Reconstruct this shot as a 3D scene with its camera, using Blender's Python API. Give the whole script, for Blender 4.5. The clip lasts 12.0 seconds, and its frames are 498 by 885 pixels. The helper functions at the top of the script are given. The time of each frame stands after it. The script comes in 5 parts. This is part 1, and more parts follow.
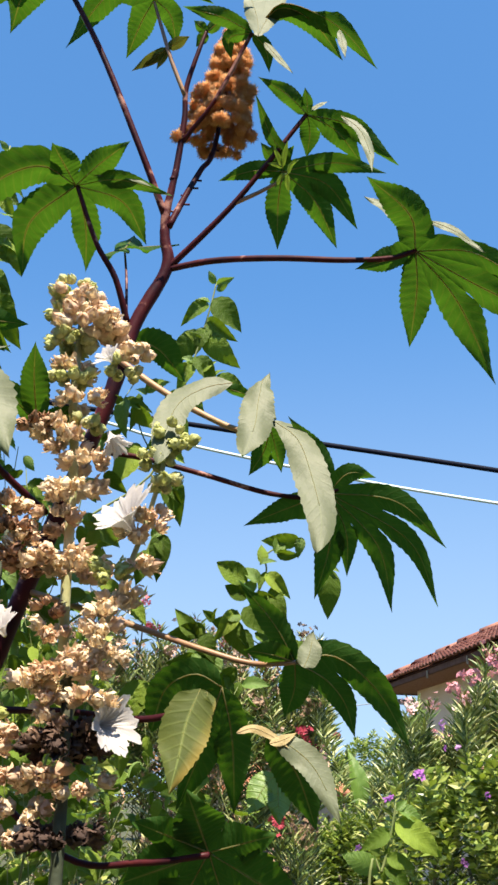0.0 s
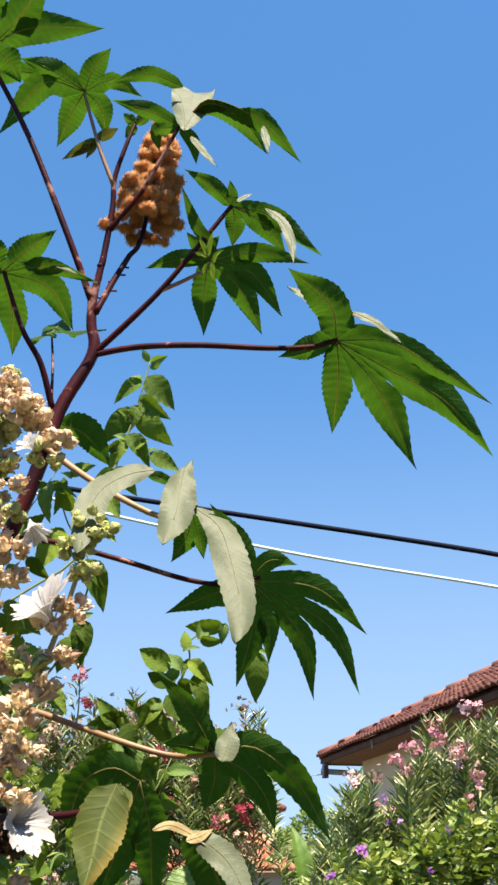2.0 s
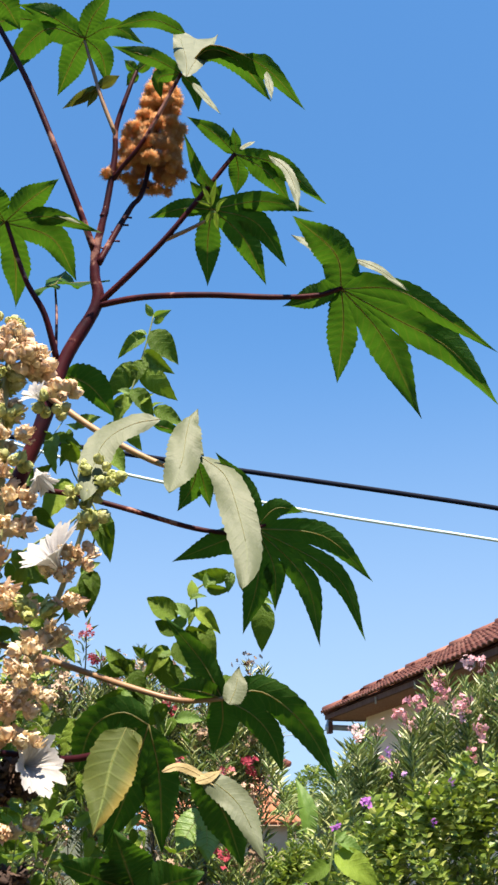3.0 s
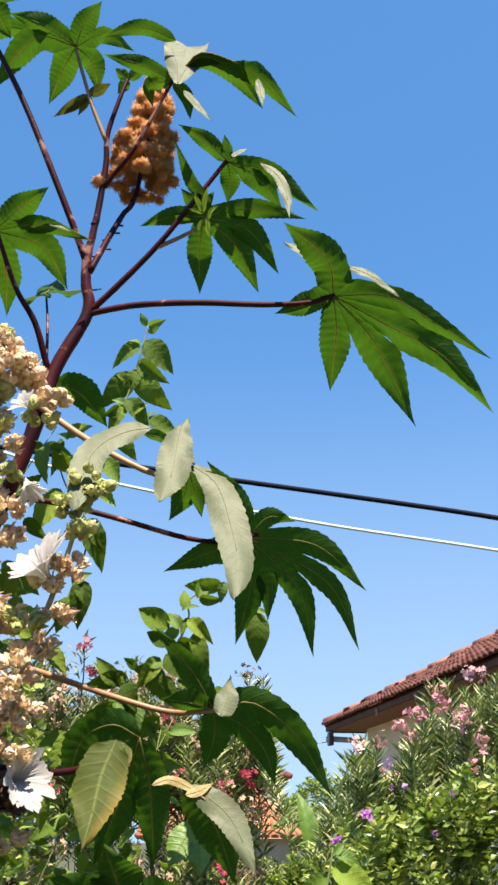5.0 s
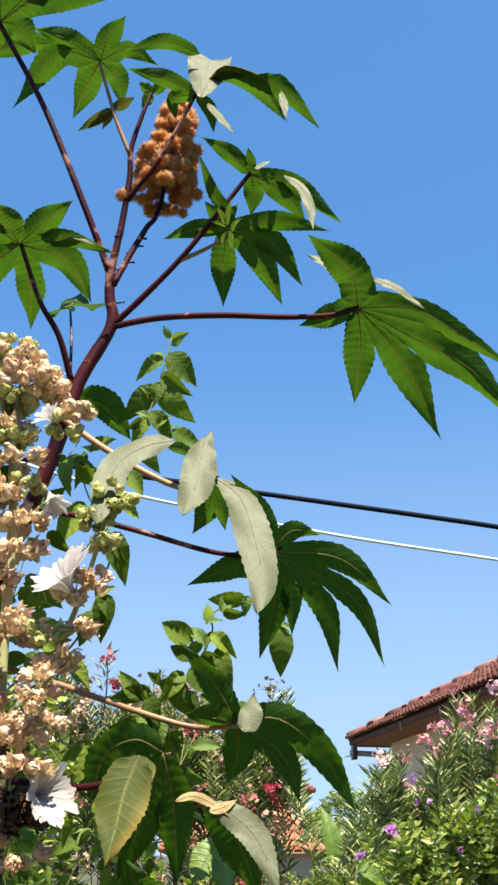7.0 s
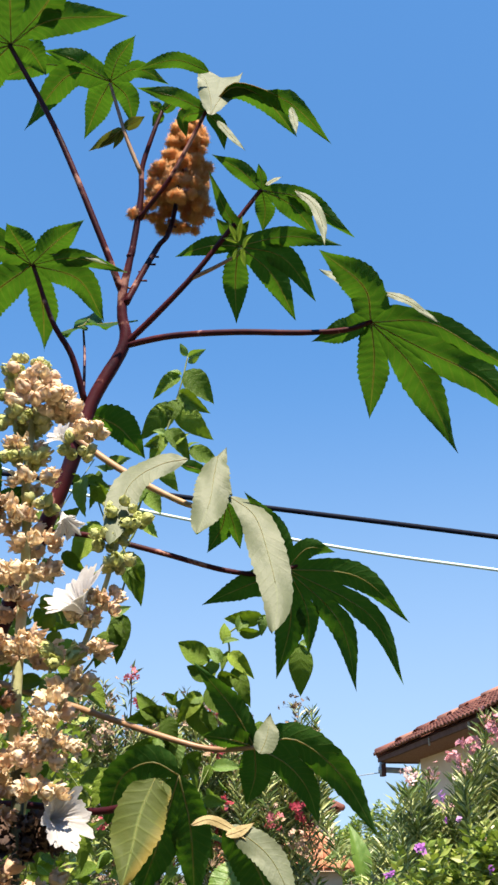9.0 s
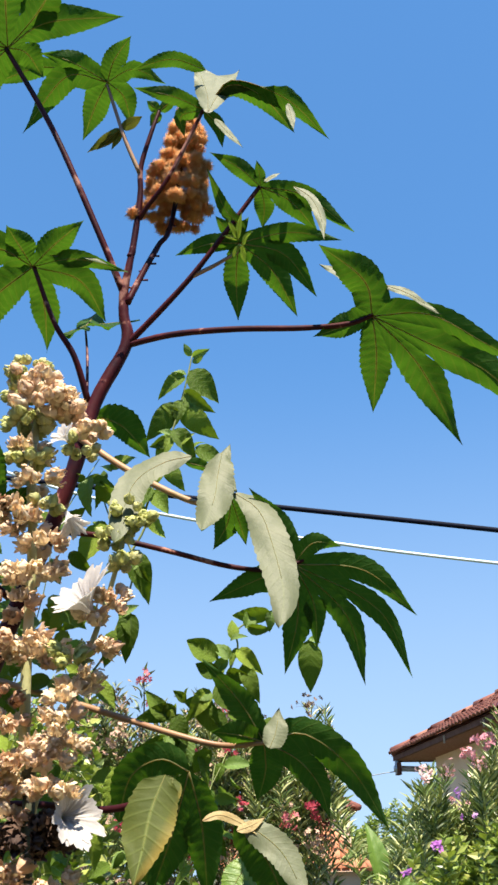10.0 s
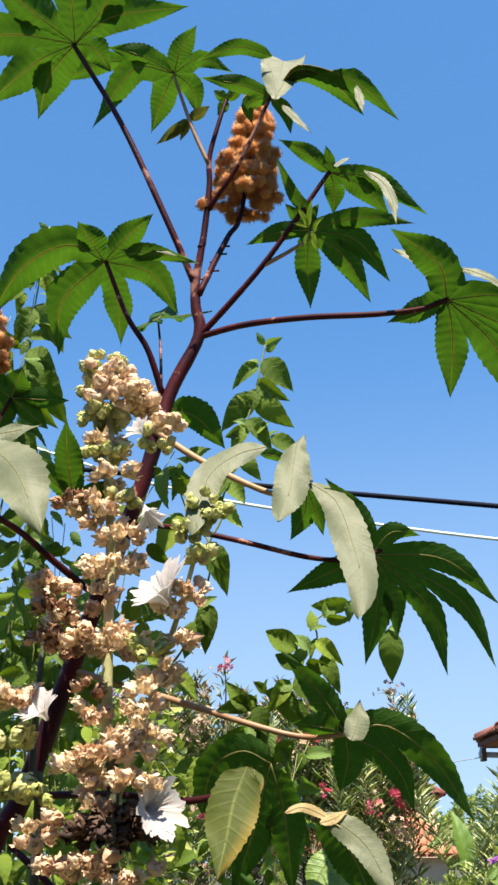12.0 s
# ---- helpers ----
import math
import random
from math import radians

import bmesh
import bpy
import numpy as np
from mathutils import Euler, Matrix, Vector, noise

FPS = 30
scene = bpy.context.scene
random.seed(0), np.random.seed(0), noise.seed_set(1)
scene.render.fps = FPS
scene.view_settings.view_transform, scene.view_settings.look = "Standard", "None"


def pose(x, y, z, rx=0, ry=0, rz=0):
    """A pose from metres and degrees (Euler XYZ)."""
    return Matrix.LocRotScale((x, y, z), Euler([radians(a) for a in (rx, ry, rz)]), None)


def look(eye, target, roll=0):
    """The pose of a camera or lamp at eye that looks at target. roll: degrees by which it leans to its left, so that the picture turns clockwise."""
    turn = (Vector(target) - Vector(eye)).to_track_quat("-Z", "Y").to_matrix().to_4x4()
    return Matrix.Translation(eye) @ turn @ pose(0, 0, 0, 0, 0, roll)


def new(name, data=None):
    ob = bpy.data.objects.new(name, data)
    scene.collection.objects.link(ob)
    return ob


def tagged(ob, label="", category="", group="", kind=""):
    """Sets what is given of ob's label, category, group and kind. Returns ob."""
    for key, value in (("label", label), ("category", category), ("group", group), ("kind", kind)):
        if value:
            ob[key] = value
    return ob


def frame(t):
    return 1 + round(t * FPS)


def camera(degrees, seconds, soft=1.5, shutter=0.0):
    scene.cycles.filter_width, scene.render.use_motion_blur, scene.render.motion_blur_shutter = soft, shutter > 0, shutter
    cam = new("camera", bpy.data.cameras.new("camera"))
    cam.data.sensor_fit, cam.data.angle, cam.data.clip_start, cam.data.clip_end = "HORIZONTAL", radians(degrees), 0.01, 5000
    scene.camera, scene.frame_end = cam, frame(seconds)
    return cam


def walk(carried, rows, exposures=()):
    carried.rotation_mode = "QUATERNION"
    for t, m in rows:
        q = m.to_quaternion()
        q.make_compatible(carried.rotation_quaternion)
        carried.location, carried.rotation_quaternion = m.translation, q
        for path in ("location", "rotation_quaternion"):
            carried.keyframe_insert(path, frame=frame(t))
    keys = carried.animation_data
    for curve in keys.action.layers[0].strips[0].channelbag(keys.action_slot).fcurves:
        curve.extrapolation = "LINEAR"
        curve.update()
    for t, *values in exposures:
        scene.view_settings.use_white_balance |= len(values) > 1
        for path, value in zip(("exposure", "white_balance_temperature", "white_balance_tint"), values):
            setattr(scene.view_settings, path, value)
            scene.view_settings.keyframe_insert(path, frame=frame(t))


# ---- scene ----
cam = camera(27.9, 12.0, 2.7)
PATH = [
    (0, look((-0.0400, -0.0019, 1.5904), (-0.0634, 1.8836, 2.2568), 1.27)),
    (0.5, look((-0.0407, -0.0173, 1.5818), (-0.0306, 1.8783, 2.2194), 1.89)),
    (1, look((-0.0408, -0.0302, 1.5868), (-0.0018, 1.8588, 2.2428), 1.28)),
    (1.5, look((-0.0265, -0.0378, 1.6083), (0.0064, 1.8238, 2.3386), 1.16)),
    (2, look((-0.0023, -0.0248, 1.6195), (0.0792, 1.8112, 2.4086), 0.18)),
    (2.5, look((-0.0061, -0.0019, 1.6122), (0.0847, 1.8437, 2.3773), -0.85)),
    (3, look((-0.0057, -0.0183, 1.6011), (0.0709, 1.8473, 2.3178), -0.12)),
    (5, look((0.0083, -0.0030, 1.6022), (0.0845, 1.8544, 2.3398), -0.36)),
    (5.5, look((0.0074, -0.0000, 1.5994), (0.0704, 1.8523, 2.3510), -0.51)),
    (6, look((0.0115, -0.0006, 1.5996), (0.0602, 1.8477, 2.3622), -0.51)),
    (6.5, look((0.0067, 0.0044, 1.6042), (0.0522, 1.8562, 2.3583), 0.02)),
    (8.5, look((0.0164, 0.0039, 1.6094), (-0.0007, 1.8401, 2.4019), -0.28)),
    (9, look((0.0232, 0.0151, 1.6139), (0.0063, 1.8528, 2.4028), -0.15)),
    (9.5, look((0.0291, 0.0232, 1.6111), (-0.0012, 1.8634, 2.3939), -0.48)),
    (10, look((0.0309, 0.0183, 1.6054), (-0.0030, 1.8544, 2.3976), -1.19)),
    (10.5, look((0.0305, 0.0112, 1.6075), (-0.0392, 1.8442, 2.4045), -0.95)),
    (11, look((0.0272, 0.0172, 1.6067), (-0.0502, 1.8591, 2.3822), -1.12)),
    (11.5, look((0.0266, 0.0242, 1.6098), (-0.0818, 1.8694, 2.3736), -0.63)),
    (12, look((0.0324, 0.0260, 1.6148), (-0.1536, 1.8625, 2.3845), -0.60)),
]
walk(cam, PATH)

# world and sun
world = bpy.data.worlds.new("sky")
scene.world = world
world.use_nodes = True
wn = world.node_tree.nodes
sky = wn.new("ShaderNodeTexSky")
sky.sky_type = "NISHITA"
sky.sun_disc = False
SUN = Vector((0.08, -0.40, 0.91)).normalized()
sky.sun_elevation = math.asin(SUN.z)
sky.sun_rotation = math.atan2(SUN.x, SUN.y)
sky.air_density, sky.dust_density, sky.ozone_density = 1.0, 0.1, 1.0
sky.altitude = 1000
aim = wn.new("ShaderNodeTexCoord")
lift = wn.new("ShaderNodeVectorMath")
lift.operation = "ADD"
lift.inputs[1].default_value = (0, 0, 0.17)
unit = wn.new("ShaderNodeVectorMath")
unit.operation = "NORMALIZE"
world.node_tree.links.new(aim.outputs["Generated"], lift.inputs[0])
world.node_tree.links.new(lift.outputs[0], unit.inputs[0])
world.node_tree.links.new(unit.outputs[0], sky.inputs[0])
deep = wn.new("ShaderNodeHueSaturation")
deep.inputs["Hue"].default_value, deep.inputs["Saturation"].default_value = 0.496, 1.23
world.node_tree.links.new(sky.outputs[0], deep.inputs["Color"])
# pale haze towards the horizon
high = wn.new("ShaderNodeSeparateXYZ")
world.node_tree.links.new(aim.outputs["Generated"], high.inputs[0])
fade = wn.new("ShaderNodeMapRange")
fade.interpolation_type = "SMOOTHSTEP"
fade.inputs["From Max"].default_value = 0.5
fade.inputs["To Min"].default_value, fade.inputs["To Max"].default_value = 0.66, 0.0
world.node_tree.links.new(high.outputs["Z"], fade.inputs["Value"])
haze = wn.new("ShaderNodeMix")
haze.data_type = "RGBA"
haze.inputs[7].default_value = (2.08, 2.52, 2.98, 1)
world.node_tree.links.new(fade.outputs[0], haze.inputs[0])
world.node_tree.links.new(deep.outputs[0], haze.inputs[6])
world.node_tree.links.new(haze.outputs[2], wn["Background"].inputs[0])
wn["Background"].inputs[1].default_value = 0.14
sun = new("sun", bpy.data.lights.new("sun", "SUN"))
sun.data.energy, sun.data.angle, sun.data.color = 5.2, radians(0.5), (1.0, 0.90, 0.72)
sun.matrix_world = look((0, 0, 0), -SUN)
scene.view_settings.exposure = 1.07


# ---- materials ----
def ramp(nt, fac, stops):
    n = nt.nodes.new("ShaderNodeValToRGB")
    el = n.color_ramp.elements
    while len(el) < len(stops):
        el.new(0.5)
    for e, (p, c) in zip(el, stops):
        e.position, e.color = p, (*c, 1)
    nt.links.new(fac, n.inputs[0])
    return n.outputs[0]


def tex(nt, scale, detail=4.0, rough=0.55, stretch=(1, 1, 1)):
    co = nt.nodes.new("ShaderNodeTexCoord")
    mp = nt.nodes.new("ShaderNodeMapping")
    mp.inputs["Scale"].default_value = stretch
    n = nt.nodes.new("ShaderNodeTexNoise")
    n.inputs["Scale"].default_value = scale
    n.inputs["Detail"].default_value = detail
    n.inputs["Roughness"].default_value = rough
    nt.links.new(co.outputs["Object"], mp.inputs[0])
    nt.links.new(mp.outputs[0], n.inputs[0])
    return n.outputs[0]


def surface(name, stops, scale=40.0, rough=0.6, bump=0.3, bump_scale=None, through_light=None, share=0.0, spec=0.5,
            per_piece=0.0, stretch=(1, 1, 1), dist=0.002, veins=0.0, vein_count=15.0, midrib=0.0, margin=0.0):
    """A surface with mottled colour, grain relief and, for leaves and petals, light that comes through."""
    m = bpy.data.materials.new(name)
    m.use_nodes = True
    nt = m.node_tree
    b = nt.nodes["Principled BSDF"]
    fac = tex(nt, scale, stretch=stretch)
    if per_piece:
        geo = nt.nodes.new("ShaderNodeNewGeometry")
        oi = nt.nodes.new("ShaderNodeObjectInfo")
        a = nt.nodes.new("ShaderNodeMath")
        a.operation = "ADD"
        nt.links.new(geo.outputs["Random Per Island"], a.inputs[0])
        nt.links.new(oi.outputs["Random"], a.inputs[1])
        fr = nt.nodes.new("ShaderNodeMath")
        fr.operation = "FRACT"
        nt.links.new(a.outputs[0], fr.inputs[0])
        mx = nt.nodes.new("ShaderNodeMix")
        mx.inputs[0].default_value = per_piece
        nt.links.new(fac, mx.inputs[2])
        nt.links.new(fr.outputs[0], mx.inputs[3])
        fac = mx.outputs[0]
    col = ramp(nt, fac, stops)
    vein = None
    if veins:
        # side veins that run from the midrib to the edge, from the blade's own coordinates
        uv = nt.nodes.new("ShaderNodeUVMap")
        xy = nt.nodes.new("ShaderNodeSeparateXYZ")
        nt.links.new(uv.outputs[0], xy.inputs[0])

        def calc(op, a, c):
            n = nt.nodes.new("ShaderNodeMath")
            n.operation = op
            for k, v in enumerate((a, c)):
                if isinstance(v, (int, float)):
                    n.inputs[k].default_value = v
                else:
                    nt.links.new(v, n.inputs[k])
            return n.outputs[0]

        slant = calc("SUBTRACT", xy.outputs[1], calc("MULTIPLY", calc("ABSOLUTE", xy.outputs[0], 0), 0.10))
        band = calc("FRACT", calc("MULTIPLY", slant, vein_count), 0)
        vein = ramp(nt, band, [(0.0, (1, 1, 1)), (0.14, (0, 0, 0)), (0.82, (0, 0, 0)), (1.0, (1, 1, 1))])
        pale = nt.nodes.new("ShaderNodeMix")
        pale.data_type = "RGBA"
        share_of = calc("MULTIPLY", vein, veins)
        if midrib:
            middle = ramp(nt, calc("ABSOLUTE", xy.outputs[0], 0), [(0.0, (1, 1, 1)), (0.03, (1, 1, 1)), (0.085, (0, 0, 0))])
            share_of = calc("MAXIMUM", share_of, calc("MULTIPLY", middle, midrib))
        nt.links.new(share_of, pale.inputs[0])
        nt.links.new(col, pale.inputs[6])
        pale.inputs[7].default_value = (0.24, 0.30, 0.08, 1)
        col = pale.outputs[2]
        if margin:
            rim = nt.nodes.new("ShaderNodeMix")
            rim.data_type = "RGBA"
            nt.links.new(calc("MULTIPLY", ramp(nt, calc("SUBTRACT", xy.outputs[1], calc("MULTIPLY", calc("ADD", 1.0, xy.outputs[0]), 0.9)), [(0.02, (0, 0, 0)), (0.55, (1, 1, 1))]), margin), rim.inputs[0])
            nt.links.new(col, rim.inputs[6])
            rim.inputs[7].default_value = (0.46, 0.30, 0.07, 1)
            col = rim.outputs[2]
    nt.links.new(col, b.inputs["Base Color"])
    b.inputs["Roughness"].default_value = rough
    b.inputs["Specular IOR Level"].default_value = spec
    if bump:
        bp = nt.nodes.new("ShaderNodeBump")
        bp.inputs["Strength"].default_value = bump
        bp.inputs["Distance"].default_value = dist
        nt.links.new(tex(nt, bump_scale or scale * 3, 6.0), bp.inputs["Height"])
        last = bp
        if vein is not None:
            last = nt.nodes.new("ShaderNodeBump")
            last.inputs["Strength"].default_value = min(1.0, 1.6 * veins)
            last.inputs["Distance"].default_value = 0.0025
            nt.links.new(vein, last.inputs["Height"])
            nt.links.new(bp.outputs[0], last.inputs["Normal"])
        nt.links.new(last.outputs[0], b.inputs["Normal"])
    if through_light:
        tr = nt.nodes.new("ShaderNodeBsdfTranslucent")
        mul = nt.nodes.new("ShaderNodeMix")
        mul.data_type, mul.blend_type = "RGBA", "MULTIPLY"
        mul.inputs[0].default_value = 0.5
        mul.inputs[6].default_value = (*through_light, 1)
        nt.links.new(ramp(nt, fac, [(0.2, (0.6, 0.6, 0.6)), (0.8, (1, 1, 1))]), mul.inputs[7])
        glow = mul.outputs[2]
        if midrib:
            warm = nt.nodes.new("ShaderNodeMix")
            warm.data_type = "RGBA"
            nt.links.new(share_of, warm.inputs[0])
            nt.links.new(glow, warm.inputs[6])
            warm.inputs[7].default_value = (0.42, 0.30, 0.04, 1)
            glow = warm.outputs[2]
        nt.links.new(glow, tr.inputs[0])
        mix = nt.nodes.new("ShaderNodeMixShader")
        mix.inputs[0].default_value = share
        nt.links.new(b.outputs[0], mix.inputs[1])
        nt.links.new(tr.outputs[0], mix.inputs[2])
        nt.links.new(mix.outputs[0], nt.nodes["Material Output"].inputs[0])
    return m


M_LEAF = surface("castor_leaf", [(0.3, (0.021, 0.062, 0.012)), (0.55, (0.035, 0.090, 0.016)), (0.75, (0.062, 0.125, 0.024))], 30, 0.5, 0.5, 260,
                 (0.100, 0.25, 0.012), 0.36, spec=0.12, veins=0.10, midrib=0.5)
# paler copy of the castor leaf, with sun sheen put into its colour
M_LEAF_LIT = surface("castor_leaf_lit_side", [(0.3, (0.115, 0.130, 0.075)), (0.55, (0.145, 0.158, 0.092)), (0.75, (0.18, 0.185, 0.115))], 30, 0.5, 0.22, 200,
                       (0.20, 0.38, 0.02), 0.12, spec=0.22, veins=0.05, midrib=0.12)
M_LEAF_OLD = surface("castor_leaf_yellowing", [(0.3, (0.060, 0.080, 0.016)), (0.55, (0.082, 0.100, 0.022)), (0.75, (0.13, 0.128, 0.032))], 16, 0.6, 0.2, 240,
                     (0.30, 0.32, 0.04), 0.22, spec=0.15, veins=0.12, vein_count=9.0, midrib=0.5, margin=0.45)
M_LEAF_DRY = surface("castor_leaf_withered", [(0.3, (0.42, 0.30, 0.12)), (0.55, (0.55, 0.42, 0.20)), (0.75, (0.28, 0.15, 0.07))], 35, 0.7, 0.7, 200,
                     (0.5, 0.35, 0.1), 0.3)
M_RIB = surface("leaf_rib", [(0.3, (0.22, 0.27, 0.09)), (0.7, (0.28, 0.24, 0.10))], 60, 0.5, 0.1, through_light=(0.75, 0.50, 0.10), share=0.45)
# the pink end of the ramp paints sunlit patches on the stems
M_STEM = surface("castor_stem_maroon", [(0.3, (0.022, 0.006, 0.012)), (0.55, (0.070, 0.011, 0.014)), (0.595, (0.085, 0.016, 0.018)), (0.635, (0.38, 0.18, 0.14))], 16, 0.45, 0.25, 90, spec=0.18)
M_STEM_PALE = surface("castor_petiole_tan", [(0.3, (0.25, 0.11, 0.06)), (0.6, (0.42, 0.25, 0.13)), (0.8, (0.2, 0.16, 0.06))], 14, 0.42, 0.2, 90)
M_CAPS = surface("castor_capsule", [(0.25, (0.84, 0.42, 0.17)), (0.5, (0.94, 0.56, 0.27)), (0.75, (0.92, 0.66, 0.35))], 50, 0.7, 0.3, per_piece=0.4,
                 through_light=(0.98, 0.60, 0.28), share=0.50)
# dark stalk: painted shade on the main base, dried brown on the third
M_STALK_SHADE_DRY = surface("hollyhock_stalk_shaded_and_dry", [(0.3, (0.045, 0.06, 0.04)), (0.6, (0.075, 0.09, 0.055)), (0.8, (0.11, 0.09, 0.06))], 25, 0.7, 0.4, 150)
M_STALK = surface("hollyhock_stalk", [(0.3, (0.34, 0.36, 0.15)), (0.55, (0.48, 0.47, 0.24)), (0.75, (0.52, 0.42, 0.25))], 20, 0.6, 0.3, 150)
M_CALYX = surface("hollyhock_calyx", [(0.2, (0.74, 0.46, 0.31)), (0.5, (0.90, 0.70, 0.50)), (0.8, (0.92, 0.80, 0.58))], 60, 0.85, 0.4, per_piece=0.45,
                  through_light=(0.92, 0.70, 0.40), share=0.26)
M_CALYX_GREEN = surface("hollyhock_green_calyx", [(0.2, (0.42, 0.46, 0.13)), (0.5, (0.62, 0.62, 0.24)), (0.8, (0.74, 0.66, 0.36))], 45, 0.7, 0.4,
                        per_piece=0.45, through_light=(0.6, 0.65, 0.2), share=0.25)
# rusty brown of dry cases, darkened also for shade on tan ones
M_CALYX_RUST_SHADE = surface("hollyhock_rusty_shaded_calyx", [(0.2, (0.24, 0.11, 0.06)), (0.5, (0.42, 0.24, 0.14)), (0.8, (0.56, 0.36, 0.22))], 45, 0.8, 0.4,
                       per_piece=0.4)
# dark brown copy of the tan cases, painting the shade on the low whorls
M_CALYX_SHADE = surface("hollyhock_shaded_calyx", [(0.2, (0.035, 0.018, 0.012)), (0.5, (0.075, 0.040, 0.028)), (0.8, (0.16, 0.09, 0.055))], 45, 0.8, 0.4,
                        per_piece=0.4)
M_PETAL = surface("white_petal", [(0.3, (0.57, 0.52, 0.51)), (0.7, (0.70, 0.66, 0.64))], 30, 0.6, 0.3, 120, (0.85, 0.82, 0.78), 0.30)
M_VINE = surface("vine_leaf", [(0.25, (0.05, 0.09, 0.012)), (0.5, (0.12, 0.19, 0.028)), (0.8, (0.26, 0.35, 0.05))], 35, 0.34, 0.5, 200,
                 (0.30, 0.48, 0.02), 0.20, per_piece=0.6, spec=0.10, veins=0.16, vein_count=8.0)
M_VINE_YOUNG = surface("young_vine_leaf", [(0.3, (0.10, 0.20, 0.03)), (0.7, (0.20, 0.30, 0.06))], 35, 0.45, 0.4, 200, (0.35, 0.55, 0.05), 0.28, veins=0.25, vein_count=8.0)
M_TWIG = surface("vine_stem", [(0.3, (0.16, 0.22, 0.06)), (0.7, (0.26, 0.28, 0.10))], 30, 0.6, 0.2)
M_OLE = surface("oleander_leaf", [(0.2, (0.045, 0.07, 0.018)), (0.5, (0.15, 0.225, 0.06)), (0.8, (0.50, 0.50, 0.22))], 6, 0.38, 0.0,
                through_light=(0.4, 0.5, 0.08), share=0.13, per_piece=0.7)
M_SHRUB = surface("shrub_leaf", [(0.2, (0.035, 0.06, 0.014)), (0.5, (0.23, 0.32, 0.06)), (0.8, (0.42, 0.44, 0.12))], 6, 0.38, 0.0,
                  through_light=(0.4, 0.55, 0.05), share=0.22, per_piece=0.7)
M_BARK = surface("bark", [(0.3, (0.10, 0.08, 0.05)), (0.7, (0.22, 0.18, 0.12))], 25, 0.9, 0.5)
M_PINK = surface("pink_petal", [(0.2, (0.74, 0.30, 0.36)), (0.5, (0.84, 0.48, 0.52)), (0.8, (0.87, 0.66, 0.64))], 20, 0.6, 0.0, per_piece=0.6,
                 through_light=(0.9, 0.4, 0.4), share=0.3)
M_RED = surface("crimson_petal", [(0.2, (0.32, 0.02, 0.05)), (0.5, (0.46, 0.05, 0.08)), (0.8, (0.58, 0.16, 0.18))], 20, 0.6, 0.0, per_piece=0.6,
                through_light=(0.8, 0.15, 0.2), share=0.3)
M_PURPLE = surface("purple_petal", [(0.2, (0.34, 0.08, 0.40)), (0.5, (0.50, 0.17, 0.52)), (0.8, (0.66, 0.38, 0.64))], 20, 0.6, 0.0, per_piece=0.6,
                   through_light=(0.45, 0.2, 0.75), share=0.3)
M_SEEDHEAD = surface("dried_flower", [(0.2, (0.20, 0.12, 0.07)), (0.6, (0.42, 0.28, 0.18)), (0.8, (0.55, 0.36, 0.28))], 20, 0.8, 0.0, per_piece=0.6)
M_TILE = surface("clay_roof_tile", [(0.2, (0.17, 0.055, 0.038)), (0.5, (0.26, 0.092, 0.062)), (0.8, (0.35, 0.16, 0.11))], 3, 0.8, 0.4, 40, per_piece=0.5)
M_TILE_ORANGE = surface("orange_roof_tile", [(0.2, (0.45, 0.14, 0.06)), (0.5, (0.58, 0.22, 0.11)), (0.8, (0.62, 0.28, 0.16))], 3, 0.8, 0.4, 40, per_piece=0.5)
M_WOOD = surface("dark_eave_timber", [(0.3, (0.10, 0.045, 0.032)), (0.7, (0.17, 0.085, 0.06))], 6, 0.8, 0.4, 40, stretch=(8, 1, 1), spec=0.1)
M_SOFFIT = surface("soffit_boards", [(0.3, (0.24, 0.11, 0.075)), (0.7, (0.33, 0.17, 0.12))], 6, 0.8, 0.4, 40, stretch=(8, 1, 1), spec=0.1)
M_PLASTER = surface("pale_plaster", [(0.3, (0.80, 0.58, 0.41)), (0.7, (0.86, 0.65, 0.48))], 2.5, 0.9, 0.3, 60)
M_TAN = surface("tan_stucco", [(0.3, (0.36, 0.28, 0.19)), (0.7, (0.44, 0.35, 0.25))], 2.5, 0.9, 0.3, 60)
M_ZINC = surface("weathered_zinc", [(0.3, (0.30, 0.33, 0.36)), (0.7, (0.45, 0.48, 0.50))], 8, 0.45, 0.1)
M_SLATE = surface("slate_blue_sheet", [(0.3, (0.025, 0.035, 0.055)), (0.7, (0.045, 0.06, 0.085))], 8, 0.6, 0.2)
M_BLACK = surface("black_cable", [(0.3, (0.005, 0.007, 0.018)), (0.7, (0.009, 0.011, 0.024))], 30, 0.7, 0.1, spec=0.1)
M_WHITE = surface("white_cable", [(0.3, (0.62, 0.76, 0.74)), (0.7, (0.74, 0.84, 0.82))], 30, 0.5, 0.1)
M_SOIL = surface("garden_soil", [(0.3, (0.05, 0.05, 0.025)), (0.5, (0.08, 0.075, 0.04)), (0.7, (0.06, 0.10, 0.025))], 1.5, 0.95, 0.8, 14, dist=0.02)


# ---- building helpers ----
def mesh_of(name, verts, faces, material, smooth=True):
    me = bpy.data.meshes.new(name)
    me.from_pydata([tuple(v) for v in verts], [], faces)
    me.materials.append(material)
    if smooth:
        me.polygons.foreach_set("use_smooth", [True] * len(me.polygons))
    me.update()
    return me


def place(name, me, parent=None, label="", m=None):
    ob = new(name, me)
    if parent is not None:
        ob.parent = parent
    if m is not None:
        ob.matrix_basis = m
    return tagged(ob, label)


def thing(name, label, category, group="", kind=""):
    return tagged(new(name), label, category, group, kind)


